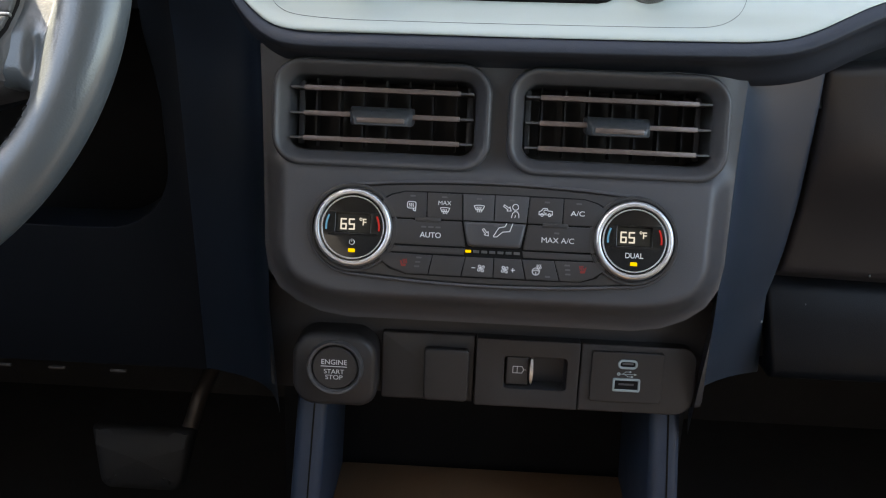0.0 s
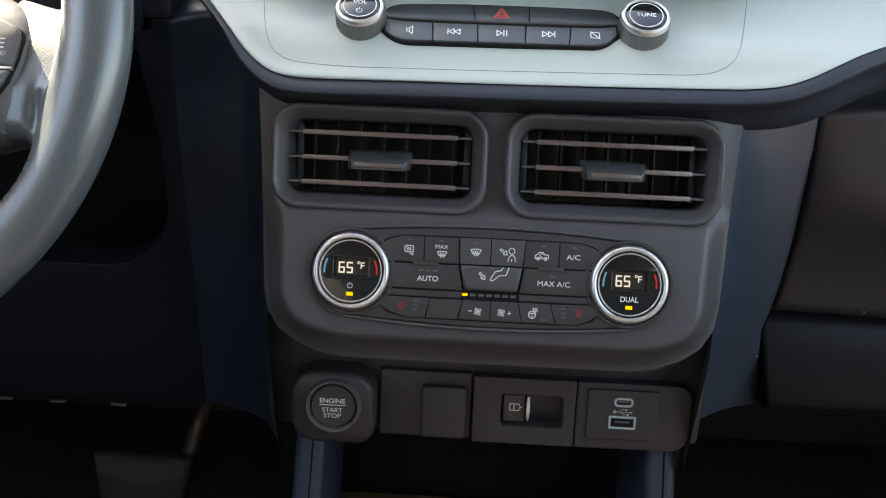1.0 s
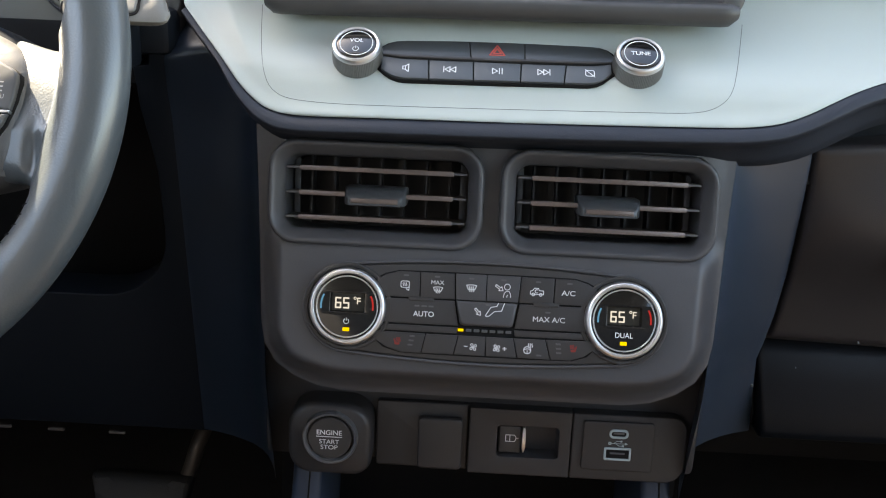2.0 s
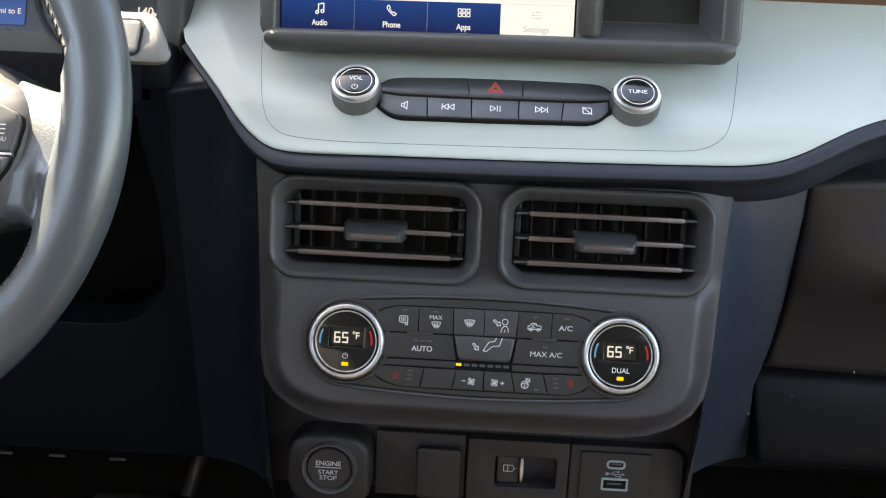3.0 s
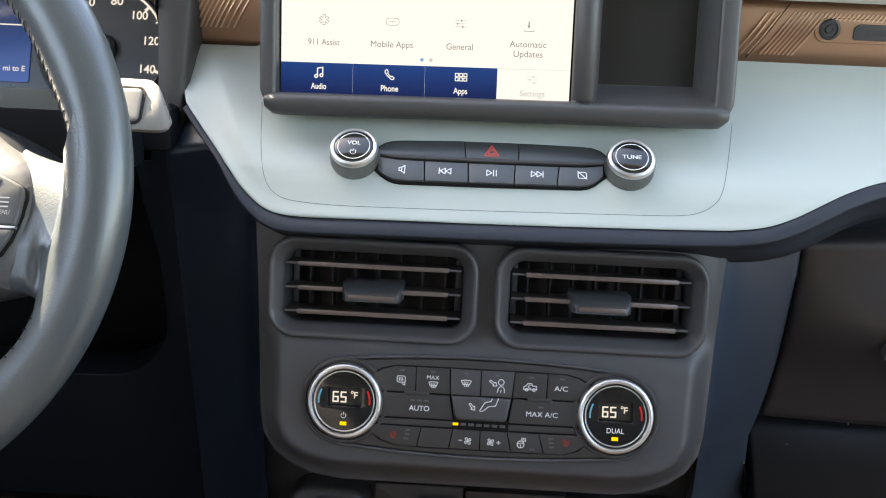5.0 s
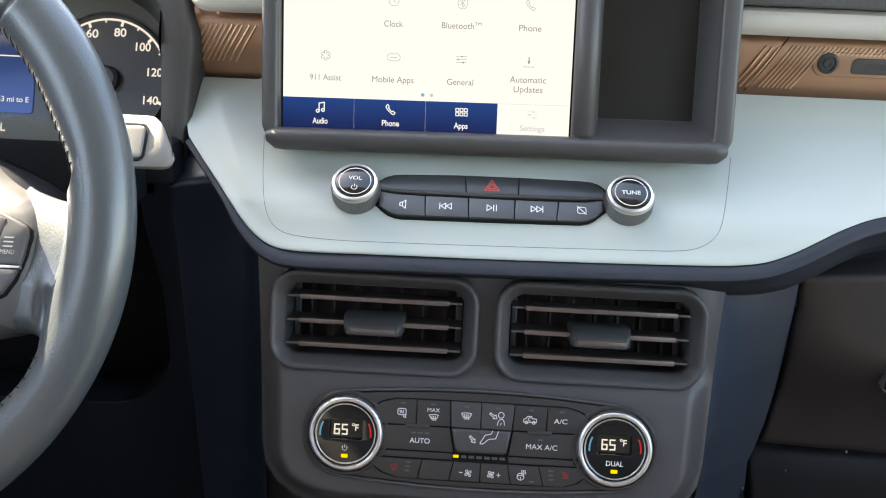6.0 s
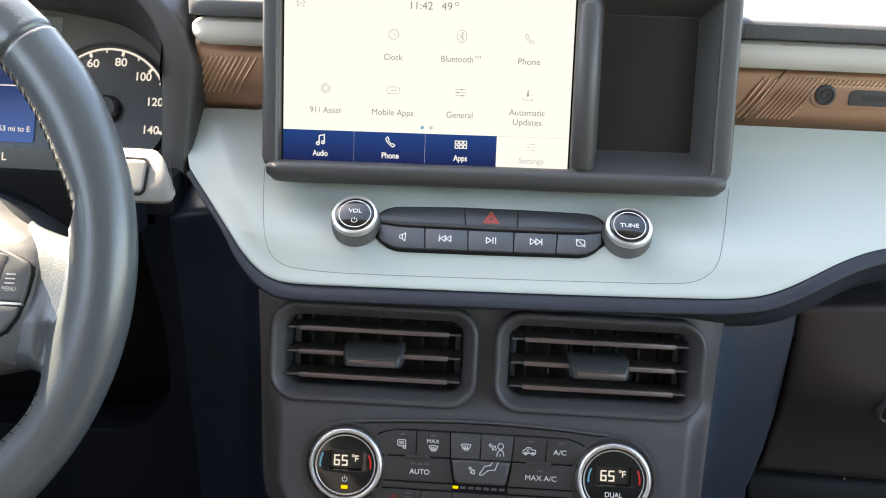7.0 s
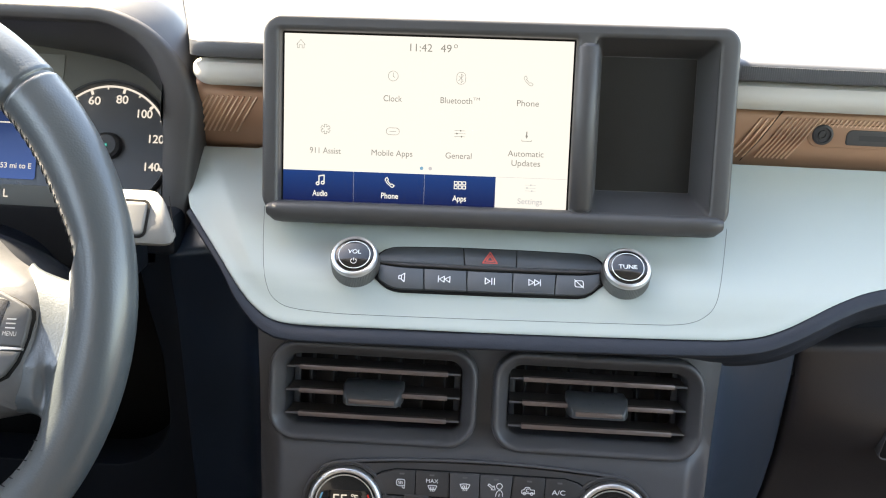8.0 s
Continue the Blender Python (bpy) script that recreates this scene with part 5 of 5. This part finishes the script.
for x0, x1, rr in ((-0.0675, -0.0056, (0.002, 0.001, 0.001, 0.002)), (-0.0050, 0.0630, (0.001, 0.001, 0.001, 0.001)), (0.0636, 0.1395, (0.001, 0.013, 0.010, 0.001))):
    bm = bmesh.new()
    loop = rounded(x0, -0.0255, x1, 0.0215, rr, 6)
    if x0 == -0.0050:
        plate(bm, [loop, rounded(0.0138, -0.0125, 0.0550, 0.0098, 0.0025, 4)], -0.01, 0.0, 0.0008)
    else:
        plate(bm, [loop], -0.012, -0.0045 if x0 < -0.02 else 0.0, 0.0012)
    put("panel", bm, SWITCH_SKIN, row_panel, "charcoal panel section")
bm = bmesh.new()
plate(bm, [rounded(-0.0390, -0.0225, -0.0095, 0.0138, 0.003, 5)], -0.001, 0.0038, 0.0014)
put("blank_cap", bm, SWITCH_SKIN, row_panel, "square blank cap")

start = thing("start_button", "round dark engine start button in a rounded housing", "start button", LOW)
bm = bmesh.new()
house = [(x, y) for x, y in rounded(-0.1245, -0.0265, -0.0690, 0.0240, (0.016, 0.012, 0.017, 0.017), 8)]
band_loops = [[(x, y, z) for x, y in inset(house, d)] for d, z in ((0, -0.01), (0, 0.008), (0.0012, 0.0118), (0.004, 0.0135))]
rings = band(bm, band_loops)
bm.faces.new(rings[-1])
put("housing", bm, SWITCH_SKIN, start, "rounded housing", sharp=50)
bm = bmesh.new()
lathe(bm, [(0.0184, 0.013), (0.0182, 0.0165), (0.0174, 0.0178), (0.0162, 0.0174), (0.0150, 0.0150)], -0.0958, 0.0018, 56, cap=False)
put("bezel_ring", bm, LIGHT_BUTTON, start, "grey ring round the button")
bm = bmesh.new()
lathe(bm, [(0.0146, 0.013), (0.0145, 0.0160), (0.0138, 0.0168), (0.0, 0.0164)], -0.0958, 0.0018, 56, cap=False)
cap = put("button", bm, BUTTON, start, "dark round button")
lettering(cap, "ENGINE", -0.0962, 0.0060, 0.0033, WHITE, 0.0170, width=0.0165, bold=0.00003)
lettering(cap, "START", -0.0962, -0.0004, 0.0030, WHITE, 0.0170, width=0.0130)
lettering(cap, "STOP", -0.0962, -0.0043, 0.0030, WHITE, 0.0170, width=0.0112)
marks("rule", cap, WHITE, 0.0170, [(False, [(-104.6, 3.0), (-87.8, 3.0)])], 0.0005)

hitch = thing("thumbwheel_switch", "dark thumbwheel switch with a bright edge in a recess", "switch", LOW)
bm = bmesh.new()
plate(bm, [rounded(0.0130, -0.0133, 0.0558, 0.0106, 0.003, 4)], -0.016, -0.0138)
put("recess", bm, GAP, hitch, "black recess")
bm = bmesh.new()
band(bm, [[(x, y, z) for x, y in inset(rounded(0.0138, -0.0125, 0.0550, 0.0098, 0.0025, 4), d)] for d, z in ((0.0, -0.001), (0.0012, -0.014))])
put("recess_sides", bm, DARKER, hitch, "dark recess sides")
bm = bmesh.new()
plate(bm, [rounded(0.0152, -0.0108, 0.0300, 0.0088, 0.001)], -0.014, -0.003, 0.001)
key = put("key", bm, BUTTON, hitch, "dark switch key")
marks("symbol", key, WHITE, -0.0028, [(True, [(19.8, -2.4), (22.6, -2.4), (22.6, 2.2), (19.8, 2.2)]), (False, [(22.6, 2.2), (25.6, 2.2), (26.6, 0.8), (26.6, -1.0), (25.6, -2.4), (22.6, -2.4)]), (False, [(26.8, 0), (28.2, 0)])], 0.0004)
bm = bmesh.new()
loops = []
for y in np.linspace(-0.0095, 0.0085, 13):
    s = math.sqrt(max(0.0, 1 - (y / 0.0098) ** 2))
    loops.append([(0.0318 - 0.0016 * s, y, -0.006), (0.0318 - 0.0011 * s, y, -0.0025 + 0.004 * s), (0.0318 + 0.0011 * s, y, -0.0025 + 0.004 * s), (0.0318 + 0.0016 * s, y, -0.006)])
sheet(bm, loops)
put("thumbwheel_edge", bm, SATIN, hitch, "bright metal edge")

usb = thing("usb_socket_plate", "charcoal plate with two blue-edged USB sockets", "usb sockets", LOW)
bm = bmesh.new()
plate(bm, [rounded(0.0705, -0.0175, 0.1175, 0.0175, 0.002, 4)], -0.002, 0.0022, 0.0008)
put("plate", bm, SWITCH_SKIN, usb)
for y, hw, hh, rr in ((0.0095, 0.0064, 0.0032, 0.0030), (-0.0048, 0.0090, 0.0046, 0.0012)):
    bm = bmesh.new()
    plate(bm, [rounded(0.0940 - hw, y - hh, 0.0940 + hw, y + hh, rr, 5), rounded(0.0940 - hw + 0.0015, y - hh + 0.0015, 0.0940 + hw - 0.0015, y + hh - 0.0015, max(0.0002, rr - 0.0014), 5)], 0.0, 0.0032, 0.0004)
    sock = put("socket", bm, PALE, usb, "pale blue socket rim")
    bm = bmesh.new()
    plate(bm, [rounded(0.0940 - hw + 0.001, y - hh + 0.001, 0.0940 + hw - 0.001, y + hh - 0.001, max(0.0002, rr - 0.001), 5)], 0.0, 0.0024)
    put("opening", bm, GAP, sock, "black socket opening")
    bm = bmesh.new()
    box(bm, 0.0940 - hw * 0.55, y - 0.0002, 0.002, 0.0940 + hw * 0.55, y + 0.0010, 0.0028)
    put("tongue", bm, LIGHT_BUTTON, sock, "grey contact tongue")
bm = bmesh.new()
for pts in ([(88.5, 2.6), (99, 2.6)], [(91, 2.6), (93.2, 4.3), (95.5, 4.3)], [(92.5, 2.6), (94.5, 1.0), (97, 1.0)]):
    stroke(bm, mm(pts), 0.0004, 0.0024)
stroke(bm, mm(arc(88.6, 2.6, 0.8, 0, 360, 10)), 0.0007, 0.0024)
patch(bm, mm([(98.6, 1.7), (100.6, 2.6), (98.6, 3.5)]), 0.0024)
patch(bm, mm([(96.6, 0.3), (98.0, 0.3), (98.0, 1.7), (96.6, 1.7)]), 0.0024)
patch(bm, mm(arc(96, 4.3, 0.75, 0, 330, 10)), 0.0024)
put("usb_mark", bm, PALE, usb, "pale USB symbol")

# ---- open cubby and tray ----
cubby = thing("console_tray", "open console tray with navy side walls and a brown mat", "console tray")
for s, x in ((-1, -0.1145), (1, 0.1245)):
    bm = bmesh.new()
    loops = []
    for z in np.linspace(0.380, 0.20, 14):
        sx = x + s * (0.380 - z) * 0.045
        loops.append([(sx + px, 0.545 - (0.380 - z) * 0.25 + py, z) for px, py in rounded(-0.0105, 0, 0.0105, 0.11 + (0.38 - z) * 0.25, 0.006, 4)])
    band(bm, loops)
    put("side_wall", bm, LEG, cubby, "navy padded side wall", sharp=60)
    bm = bmesh.new()
    tube(bm, [(x + s * (0.380 - z) * 0.045 + 0.002, 0.5447 - (0.380 - z) * 0.25, z) for z in np.linspace(0.378, 0.2, 8)], 0.0006, 6)
    put("seam", bm, GAP, cubby, "dark seam")
bm = bmesh.new()
box(bm, -0.112, 0.25, 0.235, 0.124, 0.652, 0.249, 0.004)
put("mat", bm, MAT, cubby, "brown rubber mat")
bm = bmesh.new()
tube(bm, [(0.008 + 0.004 * math.sin(k), 0.50 + 0.012 * k, 0.2495) for k in range(6)], 0.003, 8)
put("mat_groove", bm, DARKER, cubby, "dark groove in the mat")
bm = bmesh.new()
box(bm, -0.135, 0.2, 0.0, 0.145, 0.652, 0.234, 0.004)
put("base", bm, NAVY_SHADED, cubby, "dark console base")

# ---- brake pedal ----
pedal = thing("brake_pedal", "black rubber brake pedal on a steel arm in the footwell", "pedal", plane_at(-0.310, 0.722, 0.195, 0.30))
bm = bmesh.new()
loop = [(x * (1 + 0.14 * (y + 0.003) / 0.03), y) for x, y in rounded(-0.043, -0.0325, 0.043, 0.0290, (0.010, 0.010, 0.006, 0.006), 6)]
rings = band(bm, [[(x, y, z - 6.0 * y * y) for x, y in inset(loop, d)] for d, z in ((0, -0.010), (0, 0.000), (0.0012, 0.003), (0.004, 0.005), (0.009, 0.006), (0.018, 0.0062))])
middle = bm.verts.new((0, -0.002, 0.0062))
for a, b in zip(rings[-1], rings[-1][1:] + rings[-1][:1]):
    bm.faces.new((a, b, middle))
put("pad", bm, RUBBER, pedal, "worn rubber pedal pad")
bm = bmesh.new()
path = spline([(0.03, 0.0, -0.012), (0.042, 0.03, -0.012), (0.050, 0.06, -0.014), (0.062, 0.11, -0.04), (0.066, 0.22, -0.06)], 6)
tube(bm, path, 0.0075, 10)
put("arm", bm, STEEL, pedal, "curved steel pedal arm")

# ---- printed symbols and words ----
def wave(x, y0, y1, amp=0.35, n=6):
    return [(x + amp * math.sin(2 * math.pi * i / n), y0 + (y1 - y0) * i / n) for i in range(n + 1)]


def screen_glass(cx, cy, s=1.0):
    """A windscreen outline with three rising waves."""
    top = [(cx + s * x, cy + s * (1.9 - 0.045 * x * x)) for x in np.linspace(-3.0, 3.0, 9)]
    low = [(cx + s * x, cy + s * (-0.9 - 0.06 * x * x + 0.2)) for x in (1.9, 1.0, -1.0, -1.9)]
    shapes = [(True, top + low)]
    for dx in (-1.1, 0.0, 1.1):
        shapes.append((False, wave(cx + s * dx, cy - s * 2.1, cy + s * 0.9, 0.25 * s)))
    return shapes


def arrow(x0, y0, x1, y1, w=0.55):
    """A hollow arrow."""
    a, b = Vector((x0, y0)), Vector((x1, y1))
    d = (b - a).normalized()
    s = Vector((-d.y, d.x))
    neck = b - d * 2.0
    return (True, [tuple(q) for q in (a + s * w, neck + s * w, neck + s * 1.5, b, neck - s * 1.5, neck - s * w, a - s * w)])


def fan(cx, cy, r=2.2):
    shapes = []
    for k in range(4):
        a = radians(90 * k + 20)
        pts = []
        for x, y in ((0.15, 0), (0.45, 0.42), (0.85, 0.5), (1.0, 0.18), (0.85, -0.1), (0.5, -0.1)):
            pts.append((cx + r * (x * math.cos(a) - y * math.sin(a)), cy + r * (x * math.sin(a) + y * math.cos(a))))
        shapes.append((True, pts))
    return shapes


W1, W2, W3 = 0.00225, 0.00315, 0.00435
marks("symbol", B_MIRROR, WHITE, W1, [(True, rounded(-50.6, 13.6, -45.6, 17.4, 1.0, 3)), (False, [(-47.0, 13.6), (-47.0, 12.4), (-45.8, 12.0), (-45.6, 14)])]
      + [(False, wave(-49.2 + 1.0 * k, 14.6, 16.4, 0.2)) for k in range(3)], 0.00048, "heated mirror symbol")
lettering(B_MAX, "MAX", -0.0288, 0.0175, 0.0024, WHITE, W1, width=0.0076)
marks("symbol", B_MAX, WHITE, W1, screen_glass(-28.4, 13.1, 0.92), 0.00045, "windscreen symbol")
marks("symbol", B_DEF, WHITE, W2, screen_glass(-8.4, 15.2, 1.0), 0.00048, "windscreen symbol")
marks("symbol", B_FACE, WHITE, W2, [(True, arc(12.8, 16.9, 1.75, 0, 330, 12)), arrow(6.0, 17.6, 10.3, 14.6), (False, [(10.6, 10.6), (11.2, 13.2), (12.4, 14.4), (14.0, 14.2), (14.8, 12.8), (15.0, 10.8)]), (False, [(12.6, 10.8), (13.0, 12.2)])], 0.00045, "face vent symbol")
marks("symbol", B_FEET, WHITE, W3, [arrow(-5.6, 3.2, -2.4, -0.6), (False, [(8.0, 7.2), (7.2, 5.2), (3.6, 4.4), (0.6, -0.6), (1.0, -1.1), (2.6, -0.9), (5.8, 2.0), (10.0, 2.5), (11.6, 7.2)])], 0.00048, "foot vent symbol")
marks("symbol", B_REC, WHITE, W1, [(True, [(26.6, 13.4), (26.7, 15.2), (28.0, 15.6), (28.9, 17.0), (31.4, 17.0), (31.8, 15.7), (34.4, 15.6), (34.4, 13.4)]), (True, arc(28.4, 13.3, 0.85, 0, 320, 8)), (True, arc(32.8, 13.3, 0.85, 0, 320, 8)), (False, arc(30.4, 15.2, 1.0, 60, 300, 8))], 0.00045, "recirculation symbol")
lettering(B_AC, "A/C", 0.0493, 0.0150, 0.0029, WHITE, W1, width=0.0082, bold=0.00003)
lettering(B_AUTO, "AUTO", -0.0362, -0.0016, 0.0031, WHITE, W1, width=0.0124, bold=0.00004)
lettering(B_MAXAC, "MAX A/C", 0.0383, -0.0013, 0.0031, WHITE, W1, width=0.0190)
for b, cx, cy in ((B_SEAT, -51.2, -18.4), (B_SEAT2, 53.6, -17.5)):
    bm = bmesh.new()
    s = 1 if cx < 0 else -1
    patch(bm, mm([(cx - s * 2.2, cy + 1.2), (cx - s * 1.4, cy + 1.3), (cx - s * 0.6, cy - 0.9), (cx + s * 1.2, cy - 0.9), (cx + s * 1.6, cy - 1.6), (cx + s * 1.0, cy - 2.3), (cx - s * 1.4, cy - 2.2)]), W1)
    for dx in (0.0, 0.9, 1.8):
        stroke(bm, mm(wave(cx + s * (dx - 0.2), cy - 0.4, cy + 1.9, 0.25)), 0.00055, W1)
    put("symbol", bm, DIM_RED, b, "red seat heating symbol")
marks("symbol", B_FANM, WHITE, W1, fan(-5.7, -19.8) + [(False, [(-11.2, -19.6), (-9.2, -19.6)])], 0.00042, "fan and minus symbol")
marks("symbol", B_FANP, WHITE, W1, fan(8.2, -19.8) + [(False, [(11.8, -19.9), (14.0, -19.9)]), (False, [(12.9, -21.0), (12.9, -18.8)])], 0.00042, "fan and plus symbol")
marks("symbol", B_WHEEL, WHITE, W1, [(True, arc(26.4, -20.0, 2.1, 0, 345, 16)), (False, [(24.4, -19.8), (26.0, -19.2), (27.0, -19.2), (28.4, -19.8)]), (False, [(26.4, -20.2), (26.4, -22.0)])]
      + [(False, wave(27.2 + 1.0 * k, -18.6 + 0.2 * k, -16.0, 0.25)) for k in range(3)], 0.00045, "heated wheel symbol")
# small unlit lamps on the buttons
for b, w, spots in ((B_MIRROR, W1, [(-47.6, 20.9)]), (B_MAX, W1, [(-29.0, 20.9)]), (B_DEF, W2, [(-8.6, 20.8)]), (B_FACE, W2, [(10.6, 20.8)]), (B_REC, W1, [(31.2, 20.7)]), (B_AC, W1, [(49.8, 20.6)]),
                    (B_AUTO, W1, [(-40.4, 3.0), (-36.2, 3.0), (-32.0, 3.0)]), (B_MAXAC, W1, [(37.6, 2.9)]), (B_FEET, W3, [(2.2, 5.6)]), (B_SEAT, W1, [(-42.4, -15.2), (-42.9, -17.8), (-43.4, -20.4)]),
                    (B_SEAT2, W1, [(44.6, -15.6), (44.9, -18.2), (45.2, -20.8)]), (B_WHEEL, W1, [(33.4, -22.8)])):
    for x, y in spots:
        bm = bmesh.new()
        plate(bm, [rounded((x - 1.5) / 1000, (y - 0.5) / 1000, (x + 1.5) / 1000, (y + 0.5) / 1000, 0.0002, 2)], w - 0.0004, w)
        put("lamp", bm, DIM, b, "small unlit lamp")

# radio symbols
WR = 0.00255
tri = lambda x, y, s: (True, [(x, y + 2.1), (x + s * 3.0, y), (x, y - 2.1)])
marks("symbol", R_MUTE, WHITE, WR, [(True, [(-55.0, 1.6), (-55.0, -0.6), (-53.6, -0.8), (-51.6, -2.6), (-51.6, 3.4), (-53.6, 1.8)]), (False, [(-53.4, 1.8), (-53.4, -0.8)])], 0.0005, "mute symbol")
marks("symbol", R_PREV, WHITE, WR, [(False, [(-31.0, -1.8), (-31.0, 2.6)]), tri(-27.4, 0.4, -1), tri(-24.0, 0.4, -1)], 0.0005, "previous symbol")
marks("symbol", R_PLAY, WHITE, WR, [tri(-2.6, 0.4, 1), (False, [(1.4, -1.8), (1.4, 2.6)]), (False, [(3.0, -1.8), (3.0, 2.6)])], 0.0005, "play and pause symbol")
marks("symbol", R_NEXT, WHITE, WR, [tri(23.8, 0.9, 1), tri(27.2, 0.9, 1), (False, [(30.8, -1.3), (30.8, 3.1)])], 0.0005, "next symbol")
marks("symbol", R_OFF, WHITE, WR, [(True, rounded(51.6, -0.8, 56.6, 3.6, 1.0, 3)), (False, [(51.4, 4.2), (56.8, -1.4)])], 0.0005, "display off symbol")
marks("symbol", R_HAZ, HAZARD, 0.0016, [(True, [(-4.4, 13.9), (4.4, 13.9), (0, 21.7)]), (True, [(-2.3, 15.3), (2.3, 15.3), (0, 19.3)])], 0.00085, "red hazard triangle")

# ---- the lit page on the display ----
WS = -0.00955


def page(text, u, v, h, mat=None, width=None, bold=0.0):
    return lettering(screen, text, u / 1000, v / 1000, h / 1000, mat or INK, WS, width=width and width / 1000, bold=bold)


def glyph(shapes, width, mat=None, label=""):
    return marks("symbol", screen, mat or INK, WS, shapes, width / 1000, label)


page("11:42", -48.0, 98.0, 4.6, width=13.4)
page("49", -32.2, 98.0, 4.6, width=6.6)
glyph([(True, arc(-26.4, 99.4, 1.0, 0, 330, 10))], 0.4, label="degree mark")
glyph([(False, [(-123.6, 97.6), (-121.0, 100.6), (-118.4, 97.6)]), (False, [(-123.0, 98.0), (-123.0, 95.6), (-122.0, 95.6), (-122.0, 97.4), (-120.2, 97.4), (-120.2, 95.6), (-119.0, 95.6), (-119.0, 98.0)])], 0.28, label="home symbol")
page("Clock", -64.1, 67.0, 3.7, width=11.4)
page("Bluetooth", -25.0, 67.0, 3.7, width=19.4)
page("TM", -12.6, 68.3, 1.8, width=4.0)
page("Phone", 18.6, 66.8, 3.7, width=13.4)
page("911 Assist", -105.0, 33.9, 3.7, width=19.2)
page("Mobile Apps", -63.6, 33.7, 3.7, width=25.4)
page("General", -22.4, 33.5, 3.7, width=16.0)
page("Automatic", 18.8, 36.2, 3.7, width=22.0)
page("Updates", 19.0, 30.4, 3.7, width=17.6)
glyph([(True, arc(-64.0, 80.5, 3.0, 0, 350, 24)), (False, [(-64.0, 82.4), (-64.0, 80.4), (-63.0, 79.6)])], 0.28, label="clock symbol")
glyph([(True, rounded(-25.2, 76.9, -19.8, 84.0, 2.4, 5)), (False, [(-24.0, 78.9), (-21.2, 82.0), (-22.5, 83.0), (-22.5, 77.8), (-21.2, 78.9), (-24.0, 81.9)])], 0.26, label="wireless symbol")
handset = lambda cx, cy, s: (True, [(cx + s * x, cy + s * y) for x, y in ((-2.6, 2.4), (-1.7, 3.0), (-0.9, 1.6), (-1.4, 0.9), (0.6, -1.4), (1.4, -1.0), (2.8, -2.0), (2.0, -3.0), (0.8, -2.8), (-1.8, -0.4), (-2.9, 1.4))])
glyph([handset(18.5, 80.2, 1.0)], 0.28, label="handset symbol")
star = []
for k in range(6):
    a = radians(60 * k + 30)
    for da, r in ((-16, 3.0), (16, 3.0), (30, 1.3)):
        star.append((-105.0 + r * math.cos(a + radians(da)), 47.0 + r * math.sin(a + radians(da))))
glyph([(True, star)], 0.28, label="emergency star symbol")
glyph([(True, rounded(-67.4, 44.9, -59.4, 49.1, 2.0, 5)), (False, [(-65.4, 47.0), (-61.4, 47.0)])], 0.28, label="link symbol")


def sliders(cx, cy, mat):
    glyph([(False, [(cx - 3.3, cy + d), (cx + 3.3, cy + d)]) for d in (2.0, 0.2, -1.6)], 0.22, FAINT if mat is FAINT else INK, "slider symbol")
    bm = bmesh.new()
    for dx, d in ((0.4, 2.0), (-1.9, 0.2), (1.1, -1.6)):
        patch(bm, mm(arc(cx + dx, cy + d, 0.55, 0, 330, 8)), WS + 0.00002)
    put("symbol", bm, mat, screen, "slider knobs")


sliders(-22.1, 46.8, INK)
sliders(22.4, 15.0, FAINT)
glyph([(False, [(18.8, 49.6), (18.8, 46.0)]), (False, [(16.0, 44.6), (16.0, 43.8), (21.8, 43.8), (21.8, 44.6)])], 0.3, label="download symbol")
bm = bmesh.new()
patch(bm, mm([(17.9, 47.2), (18.8, 45.3), (19.7, 47.2)]), WS)
patch(bm, mm([(18.45, 49.6), (18.45, 46.5), (19.15, 46.5), (19.15, 49.6)]), WS + 0.00001)
put("symbol", bm, INK, screen, "download arrow")
for x, mat in ((-45.0, DOT), (-39.6, FAINT)):
    bm = bmesh.new()
    patch(bm, mm(arc(x, 25.0, 1.1, 0, 345, 14)), WS)
    put("page_dot", bm, mat, screen, "page dot")
page("Audio", -107.8, 7.4, 3.5, PAPER, width=9.4, bold=0.00009)
page("Phone", -64.4, 7.3, 3.5, PAPER, width=10.6, bold=0.00009)
page("Apps", -21.0, 7.2, 3.5, PAPER, width=8.6, bold=0.00009)
page("Settings", 22.6, 7.0, 3.5, FAINT, width=15.2, bold=0.00005)
glyph([(False, [(-108.6, 13.4), (-108.6, 18.0), (-105.4, 18.6), (-105.4, 14.0)]), (True, arc(-109.4, 13.3, 0.9, 0, 330, 8)), (True, arc(-106.2, 13.9, 0.9, 0, 330, 8))], 0.7, PAPER, "note symbol")
glyph([handset(-64.4, 15.6, 1.0)], 0.6, PAPER, "handset symbol")
glyph([(True, [(-24.4 + 2.6 * i, 13.2 + 2.6 * j), (-22.6 + 2.6 * i, 13.2 + 2.6 * j), (-22.6 + 2.6 * i, 15.0 + 2.6 * j), (-24.4 + 2.6 * i, 15.0 + 2.6 * j)]) for i in range(3) for j in range(2)], 0.55, PAPER, "grid symbol")
glyph([(False, [(1.2, 21.3), (44.8, 21.3)])], 0.2, FAINT, "faint line")
